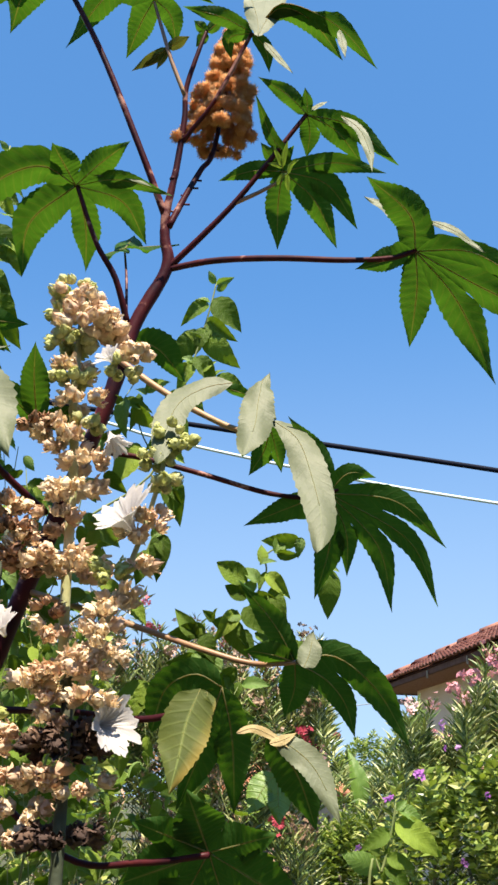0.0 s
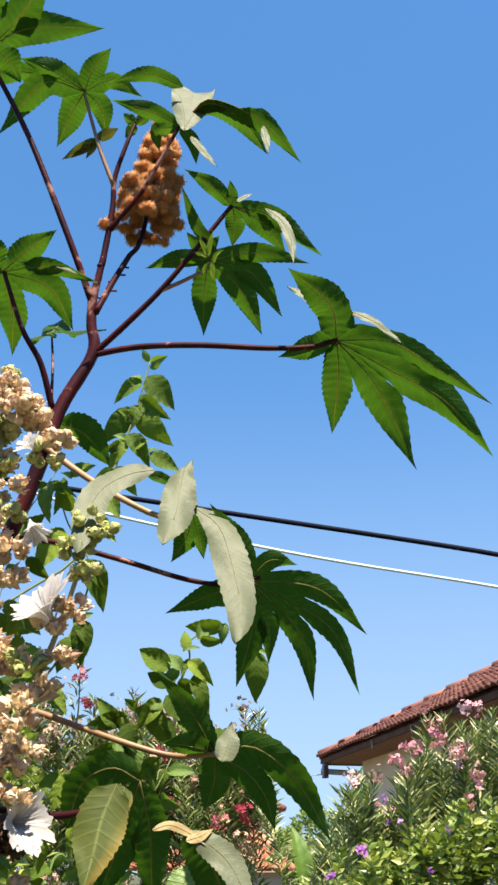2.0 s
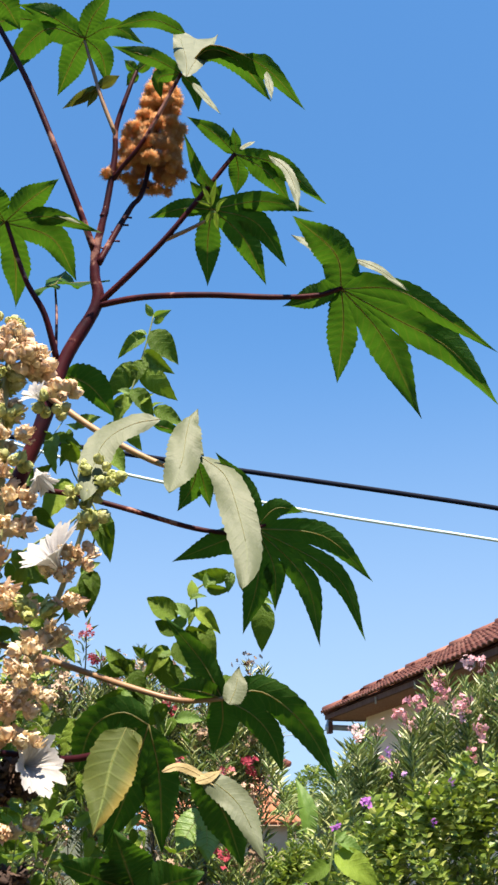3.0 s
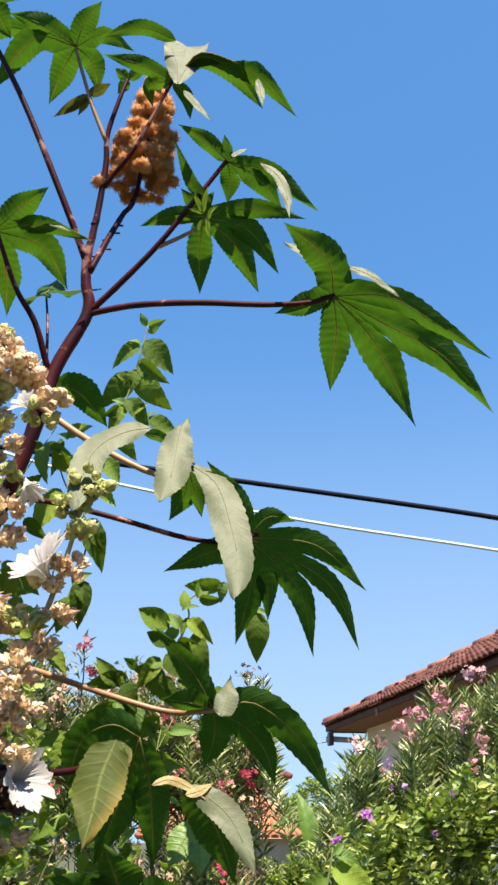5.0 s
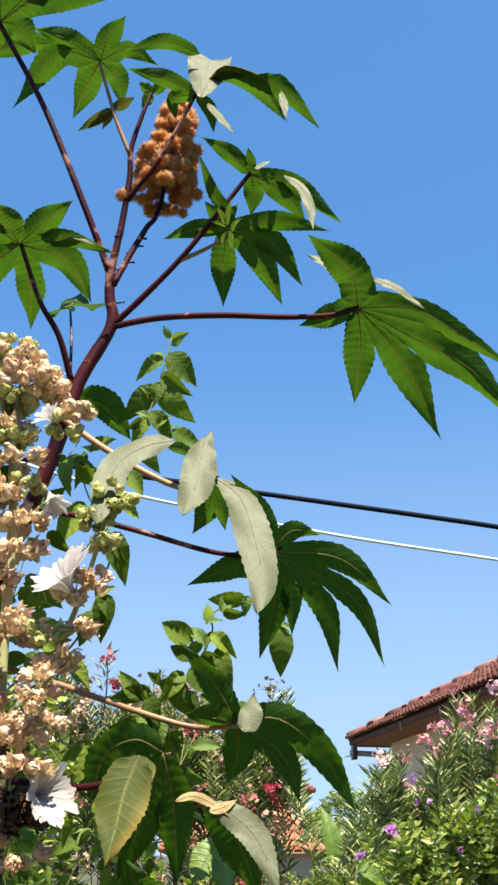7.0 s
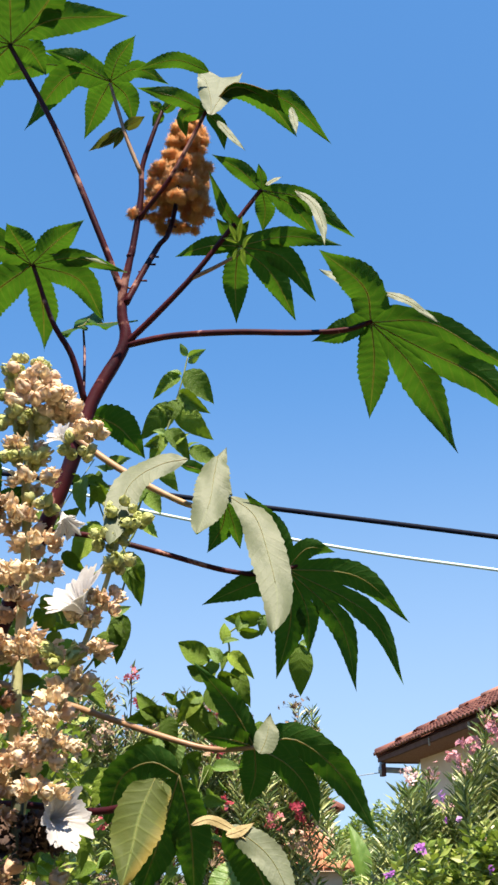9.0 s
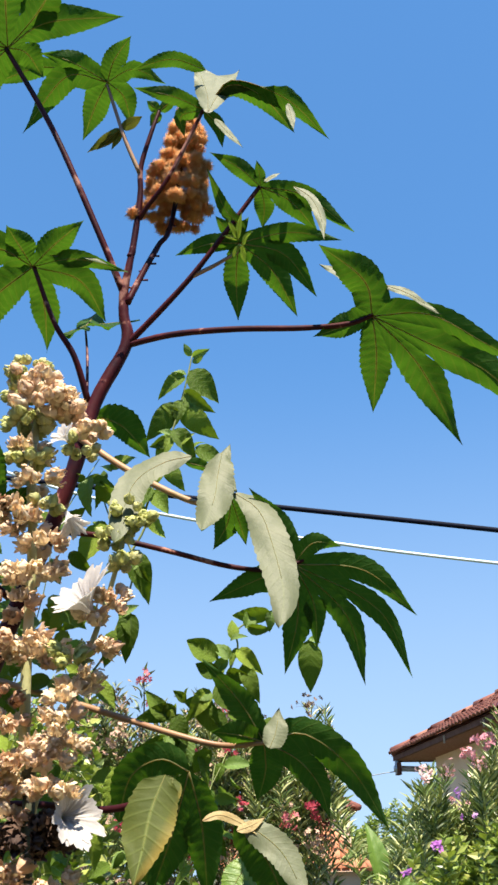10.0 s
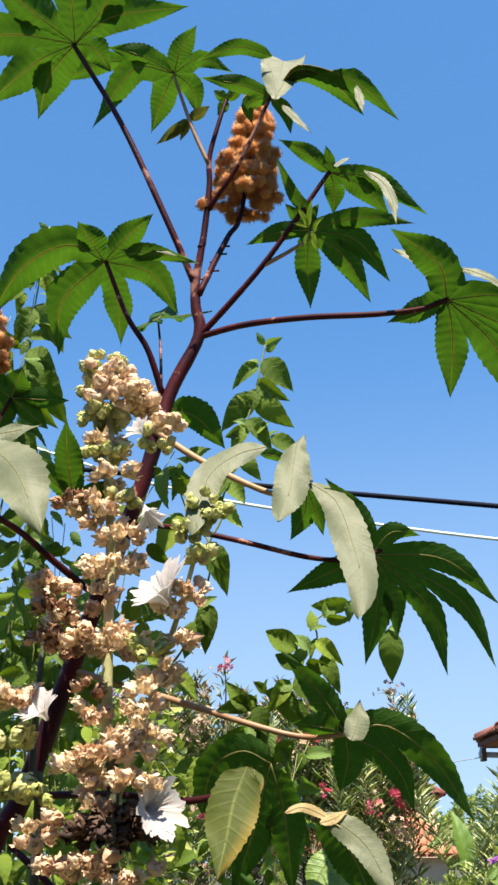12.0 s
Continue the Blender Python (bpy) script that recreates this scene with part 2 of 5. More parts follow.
def spline(points, per=6):
    """A smooth line through the points (Catmull-Rom)."""
    p = [Vector(q) for q in points]
    if len(p) == 2:
        return [p[0].lerp(p[1], k / per) for k in range(per + 1)]
    p = [p[0] * 2 - p[1]] + p + [p[-1] * 2 - p[-2]]
    out = []
    for a, b, c, d in zip(p, p[1:], p[2:], p[3:]):
        for k in range(per):
            t = k / per
            out.append(0.5 * (2 * b + (c - a) * t + (2 * a - 5 * b + 4 * c - d) * t * t + (3 * b - a - 3 * c + d) * t ** 3))
    out.append(p[-2].copy())
    return out


def tube_data(line, r0, r1, sides=8, knobs=0.0, seed=0):
    """A round tapered stem along a line, with slight swellings."""
    rnd = random.Random(seed)
    verts, faces = [], []
    n = len(line)
    ref = Vector((0.31, -0.9, 0.2))
    for i, q in enumerate(line):
        d = (line[min(i + 1, n - 1)] - line[max(i - 1, 0)]).normalized()
        s = d.cross(ref).normalized()
        u = s.cross(d)
        r = r0 + (r1 - r0) * i / (n - 1)
        r *= 1 + knobs * rnd.uniform(-1, 1)
        for k in range(sides):
            a = 2 * math.pi * k / sides
            verts.append(q + r * (math.cos(a) * s + math.sin(a) * u))
    for i in range(n - 1):
        for k in range(sides):
            faces.append((i * sides + k, i * sides + (k + 1) % sides, (i + 1) * sides + (k + 1) % sides, (i + 1) * sides + k))
    faces.append(tuple(range(sides))[::-1])
    faces.append(tuple((n - 1) * sides + k for k in range(sides)))
    return verts, faces


def stem(name, parent, points, r0, r1, material, label="", sides=8, knobs=0.03, per=6):
    line = spline(points, per)
    return place(name, mesh_of(name, *tube_data(line, r0, r1, sides, knobs, len(points) + int(r0 * 1e5)), material), parent, label)


UNDER = (-0.08, -0.58, -0.81)     # the blade's lower side is seen, light comes through it
MID = (-0.06, -0.69, -0.72)       # the same, hung more steeply
LIT = (0.055, -0.915, 0.40)      # the upper side is seen in full sun
TOP = (0.0, -0.25, 0.97)        # nearly level
EDGE = (-0.03, -0.90, -0.43)   # hanging, edge to the sun


ACROSS = (-1, -0.7, -0.35, 0, 0.35, 0.7, 1)
ROWS = 48


def resample(line, n):
    """n + 1 points at even steps along a line."""
    run = [0.0]
    for a, b in zip(line, line[1:]):
        run.append(run[-1] + (b - a).length)
    out, k = [], 0
    for i in range(n + 1):
        want = run[-1] * i / n
        while k < len(run) - 2 and run[k + 1] < want:
            k += 1
        out.append(line[k].lerp(line[k + 1], (want - run[k]) / max(1e-9, run[k + 1] - run[k])))
    return out


def lobe_half_width(t, blunt=False):
    """Lance-shaped lobe, one wide at its widest place; a blunt one keeps its width and ends round."""
    if blunt and t > 0.44:
        q = (t - 0.44) / 0.56
        return max(0.0, 1 - q ** 2.6) ** 0.75
    if t < 0.44:
        return 0.60 + 0.40 * math.sin(t / 0.44 * math.pi / 2)
    q = (t - 0.44) / 0.56
    return max(0.0, (1 - q) * (1 + 0.95 * q * (1 - q)))


def castor_leaf(parent, centre, lobes, material=None, label="", seed=0, web=0.30, closed=False):
    """A palmate leaf at the end of its stalk. lobes, in their order round the leaf: points along the midrib, width, facing (and True for a blunt one).
    Neighbours share a seam from the centre to the notch between them; past it each has a toothed and ruffled edge."""
    rnd = random.Random(seed * 17 + 3)
    centre = Vector(centre)
    ribs, sides, norms, edges, notch = [], [], [], [], []
    for pts, width, facing, *blunt in lobes:
        rib = resample(spline((centre, *pts), 10), ROWS)
        start = Vector(facing)
        hang = 0.0 if facing in (LIT, EDGE) else rnd.uniform(0.0, 0.85)
        steep = Vector((rnd.uniform(-0.35, 0.35), -0.86, -0.36))
        sd, nn, ed = [], [], []
        for i, p in enumerate(rib):
            d = (rib[min(i + 1, ROWS)] - rib[max(i - 1, 0)]).normalized()
            face = start.lerp(steep, hang * (i / ROWS) ** 1.5)
            n = (face - face.dot(d) * d).normalized()
            s = d.cross(n)
            sd.append(s)
            nn.append(n)
            t = i / ROWS
            w = width / 2 * lobe_half_width(t, bool(blunt)) * min(1.0, (t / 0.12) ** 0.6)
            ed.append({-1: p - s * w, 1: p + s * w})
        ribs.append(rib)
        sides.append(sd)
        norms.append(nn)
        edges.append(ed)
        notch.append({})
    count = len(lobes)
    for i in range(count if closed else count - 1):
        j = (i + 1) % count
        ri, rj = ribs[i][16] - centre, ribs[j][16] - centre
        turn = ri.angle(rj)
        if turn > 1.9 or count < 2 or web < 0.05:
            continue
        li, lj = (ribs[i][ROWS] - centre).length, (ribs[j][ROWS] - centre).length
        reach = web * min(li, lj) * max(0.35, min(1.0, 1.35 - 0.42 * turn))
        ki, kj = max(3, min(38, round(ROWS * reach / li))), max(3, min(38, round(ROWS * reach / lj)))
        si = 1 if sides[i][ki].dot(rj) > 0 else -1
        sj = 1 if sides[j][kj].dot(ri) > 0 else -1
        at = (edges[i][ki][si] + edges[j][kj][sj]) / 2
        notch[i][si] = (ki, at)
        notch[j][sj] = (kj, at)
    verts, faces, slots, uvs, rv, rf = [], [], [], [], [], []
    for q, (pts, width, facing, *blunt) in enumerate(lobes):
        o = len(verts)
        ph, wave = rnd.uniform(0, 6), rnd.uniform(0.05, 0.10)
        fold = rnd.uniform(-0.12, 0.0) if facing in (LIT, EDGE) else rnd.uniform(-0.48, -0.12)
        size = [rnd.uniform(0.4, 1.4) for _ in range(2 * ROWS)]
        for i in range(ROWS + 1):
            t = i / ROWS
            p, n = ribs[q][i], norms[q][i]
            for u in ACROSS:
                sg = -1 if u < 0 else 1
                e = edges[q][i][sg]
                free = 1.0
                if sg in notch[q]:
                    k, at = notch[q][sg]
                    if i <= k:
                        e, free = centre.lerp(at, i / k), 0.0
                    else:
                        free = min(1.0, (i - k) / 7)
                        e = (at + (e - edges[q][k][sg])).lerp(e, free * free * (3 - 2 * free))
                out = e - p
                half = out.length
                if abs(u) == 1 and free > 0 and 0.08 < t < 0.97:
                    out = out * (1 + free * size[2 * (i // 3) + (sg > 0)] * (-0.03, 0.015, 0.055)[i % 3])
                lift = fold * half * abs(u) * (0.3 + 0.7 * free)
                lift += wave * width * math.sin(t * 10 + ph + 2.2 * u) * u * u * (0.15 + 0.85 * free) * (t > 0.05)
                lift += (0.009 if facing is LIT else 0.026) * width * math.sin(t * 78 - 4.5 * abs(u) + ph) * (abs(u) * (1.2 - abs(u)) * 2 + 0.25 * free * abs(u)) * min(1.0, 6 * t) * (1 - t)
                if abs(u) == 1 and not free:
                    lift = 0.0
                verts.append(p + out * abs(u) + n * lift)
                uvs.append((u, t))
        for i in range(ROWS):
            for j in range(6):
                a = o + i * 7 + j
                faces.append((a, a + 1, a + 8, a + 7))
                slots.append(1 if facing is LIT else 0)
        line = [p + n * 0.0003 for p, n in zip(ribs[q], norms[q])][:34:3]
        tv, tf = tube_data(line, 0.0005 if facing is LIT else min(0.0013, width * 0.03), 0.0003, 5)
        o = len(rv)
        rv += tv
        rf += [tuple(a + o for a in g) for g in tf]
    me = mesh_of("leaf", verts, faces, material or M_LEAF)
    layer = me.uv_layers.new(name="blade")
    for loop in me.loops:
        layer.data[loop.index].uv = uvs[loop.vertex_index]
    # lobes facing the sun take the paler lit copy
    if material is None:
        me.materials.append(M_LEAF_LIT)
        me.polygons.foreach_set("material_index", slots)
    leaf = place("leaf", me, parent, label)
    place("rib", mesh_of("rib", rv, rf, material if material is M_LEAF_DRY else M_RIB), leaf)
    return leaf


def ico(radius, sub=1):
    bm = bmesh.new()
    bmesh.ops.create_icosphere(bm, subdivisions=sub, radius=radius)
    v = [x.co.copy() for x in bm.verts]
    f = [tuple(y.index for y in x.verts) for x in bm.faces]
    bm.free()
    return v, f


def rand_turn(rnd):
    return Euler((rnd.uniform(0, 6.28), rnd.uniform(0, 6.28), rnd.uniform(0, 6.28))).to_matrix().to_4x4()


# ---- ground ----
gv, gf = [], []
for i in range(61):
    for j in range(61):
        x, y = ((i - 30) / 30) ** 3 * 900, ((j - 30) / 30) ** 3 * 900 + 5
        gv.append((x, y, 0.05 * noise.noise((x * 0.6, y * 0.6, 0))))
for i in range(60):
    for j in range(60):
        gf.append((i * 61 + j, (i + 1) * 61 + j, (i + 1) * 61 + j + 1, i * 61 + j + 1))
tagged(place("ground", mesh_of("ground", gv, gf, M_SOIL)), "bare garden soil with patches of grass", "ground", kind="structure")

# unseen walls added to block low sky light; the overhead cables end on them
for nm, lo, hi in (("sky_block_south", (-8, -4.3, -0.1), (8, -4.0, 4.6)), ("sky_block_west", (-8.3, -4.0, -0.1), (-8.0, 5, 4.6)), ("sky_block_east", (8.0, -4.0, -0.1), (8.3, 5, 4.6))):
    wall = [(x, y, z) for x in (lo[0], hi[0]) for y in (lo[1], hi[1]) for z in (lo[2], hi[2])]
    tagged(place(nm, mesh_of(nm, wall, [(0, 1, 3, 2), (4, 6, 7, 5), (0, 4, 5, 1), (2, 3, 7, 6), (0, 2, 6, 4), (1, 5, 7, 3)], M_WOOD, False)),
           "unseen dark wall added to cut sky light", "wall", kind="structure")

# ---- castor plant ----
castor = thing("castor_plant", "tall castor oil plant with maroon stems and orange seed head", "plant")
castor.location = (0, 0, 0)
FORK = (-0.216, 1.600, 2.485)
UPPER = (-0.222, 1.590, 2.588)
ROOT = (-0.574, 1.620, 1.441)
stem("trunk", castor, [(ROOT[0] - 0.22, ROOT[1] + 0.05, -0.05), ROOT, (-0.483, 1.620, 1.718), (-0.402, 1.610, 1.950), (-0.308, 1.600, 2.215), (-0.267, 1.600, 2.372), FORK, (-0.221, 1.595, 2.543), UPPER, (-0.214, 1.585, 2.636), (-0.206, 1.580, 2.681)], 0.0192, 0.0058, M_STEM, "maroon main stem", 12, 0.05)
stem("branch", castor, [(-0.211, 1.582, 2.661), (-0.206, 1.580, 2.681), (-0.194, 1.570, 2.787), (-0.193, 1.560, 2.847), (-0.174, 1.550, 2.919), (-0.157, 1.550, 2.980)], 0.0072, 0.0035, M_STEM)
stem("petiole", castor, [UPPER, (-0.272, 1.560, 2.713), (-0.359, 1.530, 2.919), (-0.455, 1.500, 3.097)], 0.0072, 0.0048, M_STEM)
stem("petiole", castor, [(-0.195, 1.560, 2.834), (-0.222, 1.550, 2.903), (-0.243, 1.545, 2.973), (-0.261, 1.540, 3.035)], 0.0045, 0.0032, M_STEM_PALE)
stem("petiole", castor, [(-0.195, 1.575, 2.740), (-0.179, 1.560, 2.755), (-0.134, 1.530, 2.803), (-0.070, 1.500, 2.928)], 0.005, 0.0036, M_STEM)
stem("seed_stalk", castor, [(-0.215, 1.590, 2.567), (-0.188, 1.600, 2.640), (-0.162, 1.605, 2.700), (-0.137, 1.610, 2.760), (-0.109, 1.620, 3.012)], 0.0065, 0.004, M_STEM)
rk = random.Random(6)
for k in range(9):
    a = Vector((-0.203, 1.595, 2.601)).lerp(Vector((-0.141, 1.610, 2.750)), k / 8)
    stem("pedicel", castor, [a, a + Vector((rk.choice((-1, 1)) * rk.uniform(0.006, 0.016), rk.uniform(-0.01, 0.01), rk.uniform(0.0, 0.008)))], 0.0016, 0.0022, M_STEM, sides=5, per=2)
stem("petiole", castor, [FORK, (-0.159, 1.580, 2.536), (-0.095, 1.560, 2.601), (-0.036, 1.540, 2.673), (0.032, 1.520, 2.763)], 0.0068, 0.004, M_STEM)
stem("petiole", castor, [(-0.097, 1.560, 2.599), (-0.054, 1.560, 2.622), (-0.010, 1.560, 2.650)], 0.0045, 0.003, M_STEM_PALE)
stem("petiole", castor, [FORK, (-0.130, 1.580, 2.493), (-0.018, 1.550, 2.483), (0.099, 1.520, 2.464), (0.176, 1.500, 2.458), (0.218, 1.490, 2.469)], 0.0062, 0.0042, M_STEM, "long level maroon leaf stalk")
stem("petiole", castor, [(-0.279, 1.600, 2.373), (-0.302, 1.570, 2.449), (-0.337, 1.550, 2.508), (-0.375, 1.530, 2.611)], 0.0065, 0.004, M_STEM)
stem("petiole", castor, [(-0.284, 1.610, 2.389), (-0.293, 1.640, 2.485), (-0.303, 1.660, 2.556)], 0.003, 0.002, M_STEM)
stem("petiole", castor, [(-0.295, 1.590, 2.305), (-0.215, 1.560, 2.237), (-0.135, 1.530, 2.179), (-0.069, 1.510, 2.145), (-0.022, 1.488, 2.152)], 0.0062, 0.0042, M_STEM_PALE, "tan leaf stalk")
stem("petiole", castor, [(-0.336, 1.600, 2.136), (-0.248, 1.580, 2.121), (-0.134, 1.560, 2.086), (-0.032, 1.540, 2.051), (0.037, 1.520, 2.038), (0.084, 1.520, 2.052)], 0.005, 0.0036, M_STEM)
stem("petiole", castor, [(-0.413, 1.610, 1.898), (-0.250, 1.570, 1.844), (-0.117, 1.530, 1.797), (-0.043, 1.520, 1.778), (0.018, 1.500, 1.779)], 0.0055, 0.004, M_STEM_PALE)
stem("petiole", castor, [(-0.483, 1.610, 1.710), (-0.330, 1.560, 1.706), (-0.203, 1.500, 1.693), (-0.119, 1.460, 1.710)], 0.006, 0.005, M_STEM)
stem("petiole", castor, [(-0.396, 1.610, 2.029), (-0.445, 1.550, 2.067), (-0.479, 1.500, 2.096), (-0.528, 1.450, 2.124)], 0.0065, 0.005, M_STEM)

castor_leaf(castor, (-0.452, 1.500, 3.099), [
    (((-0.368, 1.460, 3.119), (-0.217, 1.447, 3.114),), 0.060, UNDER),
    (((-0.381, 1.444, 3.133), (-0.318, 1.373, 3.177),), 0.070, UNDER),
    (((-0.442, 1.419, 3.157), (-0.432, 1.340, 3.212),), 0.075, UNDER),
    (((-0.533, 1.446, 3.146), (-0.606, 1.384, 3.197),), 0.077, UNDER),
    (((-0.584, 1.485, 3.123), (-0.748, 1.504, 3.126),), 0.080, UNDER),
    (((-0.537, 1.527, 3.088), (-0.669, 1.598, 3.050),), 0.075, UNDER),
    (((-0.516, 1.549, 3.070), (-0.557, 1.619, 3.025),), 0.077, UNDER),
    (((-0.417, 1.506, 3.091), (-0.389, 1.543, 3.061),), 0.056, UNDER)], seed=1, closed=True)
castor_leaf(castor, (-0.261, 1.540, 3.042), [
    (((-0.243, 1.506, 3.065), (-0.205, 1.469, 3.088),), 0.045, UNDER),
    (((-0.206, 1.519, 3.052), (-0.145, 1.539, 3.031),), 0.033, UNDER),
    (((-0.231, 1.562, 3.023), (-0.221, 1.607, 2.990),), 0.045, UNDER),
    (((-0.291, 1.580, 3.017), (-0.323, 1.635, 2.981),), 0.050, UNDER),
    (((-0.343, 1.536, 3.054), (-0.445, 1.628, 2.998),), 0.052, UNDER),
    (((-0.333, 1.510, 3.071), (-0.387, 1.500, 3.083),), 0.047, UNDER)], seed=2, web=0.36)
castor_leaf(castor, (-0.356, 1.560, 3.100), [
    (((-0.414, 1.562, 3.105), (-0.512, 1.592, 3.093),), 0.042, UNDER)], seed=30)
castor_leaf(castor, (-0.069, 1.500, 2.928), [
    (((-0.125, 1.482, 2.947), (-0.198, 1.471, 2.961),), 0.033, UNDER),
    (((-0.112, 1.511, 2.925), (-0.108, 1.542, 2.901),), 0.029, UNDER),
    (((-0.044, 1.522, 2.910), (-0.036, 1.556, 2.885),), 0.027, UNDER)], seed=3, label="green palmate leaf with one folded pale lobe", web=0.3)
castor_leaf(castor, (-0.064, 1.490, 3.016), [
    (((-0.129, 1.476, 3.032), (-0.210, 1.496, 3.026),), 0.030, UNDER)], seed=39, label="green lobe arching over the seed head")
castor_leaf(castor, (-0.047, 1.470, 2.882), [
    (((-0.024, 1.450, 2.833), (0.005, 1.426, 2.775),), 0.016, LIT)], seed=26, label="pale turned-up leaf lobe")
castor_leaf(castor, (0.089, 1.460, 2.902), [
    (((0.092, 1.442, 2.860), (0.095, 1.417, 2.803),), 0.015, LIT)], seed=28, label="pale turned-up leaf edge")
castor_leaf(castor, (0.034, 1.520, 2.763), [
    (((0.040, 1.546, 2.739), (0.035, 1.575, 2.710),), 0.038, MID),
    (((0.089, 1.538, 2.741), (0.140, 1.579, 2.698),), 0.045, MID),
    (((0.115, 1.530, 2.747), (0.205, 1.575, 2.696),), 0.038, MID),
    (((0.033, 1.506, 2.777), (0.028, 1.486, 2.796),), 0.021, MID),
    (((-0.005, 1.496, 2.789), (-0.057, 1.478, 2.811),), 0.032, MID)], seed=4, web=0.3)
castor_leaf(castor, (0.042, 1.500, 2.758), [
    (((0.055, 1.509, 2.776), (0.073, 1.516, 2.790),), 0.011, LIT)], seed=29, label="pale turned-up leaf edge")
castor_leaf(castor, (-0.009, 1.560, 2.669), [
    (((-0.016, 1.607, 2.625), (-0.015, 1.667, 2.568),), 0.048, MID),
    (((0.052, 1.595, 2.630), (0.097, 1.658, 2.567),), 0.050, MID),
    (((0.074, 1.573, 2.650), (0.134, 1.629, 2.591),), 0.046, MID),
    (((0.085, 1.543, 2.677), (0.180, 1.551, 2.662),), 0.038, MID),
    (((-0.010, 1.536, 2.692), (-0.033, 1.514, 2.715), (-0.061, 1.464, 2.765),), 0.023, MID),
    (((-0.063, 1.563, 2.671), (-0.127, 1.580, 2.660),), 0.034, MID)], seed=5, web=0.22)
castor_leaf(castor, (0.216, 1.490, 2.466), [
    (((0.224, 1.538, 2.419), (0.220, 1.616, 2.345),), 0.057, MID),
    (((0.295, 1.549, 2.403), (0.377, 1.650, 2.292),), 0.065, MID),
    (((0.313, 1.522, 2.427), (0.416, 1.556, 2.385), (0.512, 1.626, 2.311),), 0.065, MID),
    (((0.310, 1.485, 2.463), (0.400, 1.516, 2.426), (0.498, 1.554, 2.381),), 0.039, MID),
    (((0.201, 1.446, 2.509), (0.126, 1.405, 2.555),), 0.061, MID),
    (((0.171, 1.503, 2.456), (0.116, 1.520, 2.446),), 0.041, MID)], seed=6, label="large drooping palmate leaf", web=0.38)
castor_leaf(castor, (0.233, 1.460, 2.509), [
    (((0.276, 1.451, 2.482), (0.319, 1.430, 2.429),), 0.019, LIT)], seed=31, label="pale turned-up leaf edge")
castor_leaf(castor, (0.206, 1.475, 2.502), [
    (((0.178, 1.493, 2.547), (0.133, 1.506, 2.583),), 0.033, LIT)], seed=32, label="pale turned-up leaf lobe")
castor_leaf(castor, (-0.378, 1.530, 2.612), [
    (((-0.440, 1.507, 2.636), (-0.534, 1.543, 2.618), (-0.623, 1.628, 2.566),), 0.075, UNDER),
    (((-0.397, 1.497, 2.637), (-0.413, 1.469, 2.659),), 0.058, UNDER),
    (((-0.329, 1.492, 2.634), (-0.274, 1.456, 2.654),), 0.048, UNDER),
    (((-0.298, 1.515, 2.615), (-0.206, 1.531, 2.595),), 0.033, UNDER),
    (((-0.295, 1.548, 2.591), (-0.256, 1.612, 2.541),), 0.058, UNDER),
    (((-0.367, 1.589, 2.568), (-0.375, 1.668, 2.513),), 0.054, UNDER),
    (((-0.472, 1.597, 2.574), (-0.499, 1.685, 2.512),), 0.071, UNDER)], seed=7, web=0.26)
# narrow pale blade added for the glitter along this leaf's upper edge
castor_leaf(castor, (-0.343, 1.510, 2.620), [
    (((-0.303, 1.517, 2.630), (-0.234, 1.505, 2.594),), 0.014, LIT)], seed=33, label="pale strip for glitter on the leaf edge")
castor_leaf(castor, (-0.052, 1.495, 2.949), [
    (((-0.013, 1.472, 2.962), (0.043, 1.489, 2.945), (0.102, 1.541, 2.902),), 0.052, UNDER),
    (((-0.009, 1.465, 2.966), (0.088, 1.490, 2.938), (0.168, 1.548, 2.889),), 0.047, UNDER)], seed=41, label="long drooping lobes of the upper leaf", web=0.62)
castor_leaf(castor, (-0.058, 1.455, 2.881), [
    (((-0.062, 1.489, 2.959), (-0.088, 1.547, 3.096),), 0.039, LIT),
    (((-0.043, 1.483, 2.943), (-0.001, 1.536, 3.058),), 0.035, LIT)], seed=25, label="pale folded-over leaf lobe", web=0.85)
castor_leaf(castor, (0.093, 1.490, 2.739), [
    (((0.122, 1.476, 2.702), (0.136, 1.450, 2.641), (0.137, 1.419, 2.570),), 0.021, LIT)], seed=24, label="pale turned-up leaf lobe")
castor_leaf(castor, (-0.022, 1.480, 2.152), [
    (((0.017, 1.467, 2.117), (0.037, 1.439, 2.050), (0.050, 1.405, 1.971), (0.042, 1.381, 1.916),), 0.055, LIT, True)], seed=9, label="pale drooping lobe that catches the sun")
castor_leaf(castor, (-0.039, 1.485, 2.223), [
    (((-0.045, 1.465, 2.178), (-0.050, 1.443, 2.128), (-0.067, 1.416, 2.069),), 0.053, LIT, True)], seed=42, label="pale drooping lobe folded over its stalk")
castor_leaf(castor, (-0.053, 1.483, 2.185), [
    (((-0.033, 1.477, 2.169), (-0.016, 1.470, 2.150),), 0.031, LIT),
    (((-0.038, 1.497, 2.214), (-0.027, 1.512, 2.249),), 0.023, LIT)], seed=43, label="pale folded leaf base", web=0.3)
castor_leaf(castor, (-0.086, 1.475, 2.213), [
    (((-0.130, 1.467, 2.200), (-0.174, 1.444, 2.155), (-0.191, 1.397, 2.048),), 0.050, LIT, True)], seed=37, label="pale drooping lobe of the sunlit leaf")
castor_leaf(castor, (-0.061, 1.490, 2.198), [
    (((-0.083, 1.486, 2.204), (-0.103, 1.484, 2.208),), 0.021, MID)], seed=38, label="green upper part of the sunlit leaf")
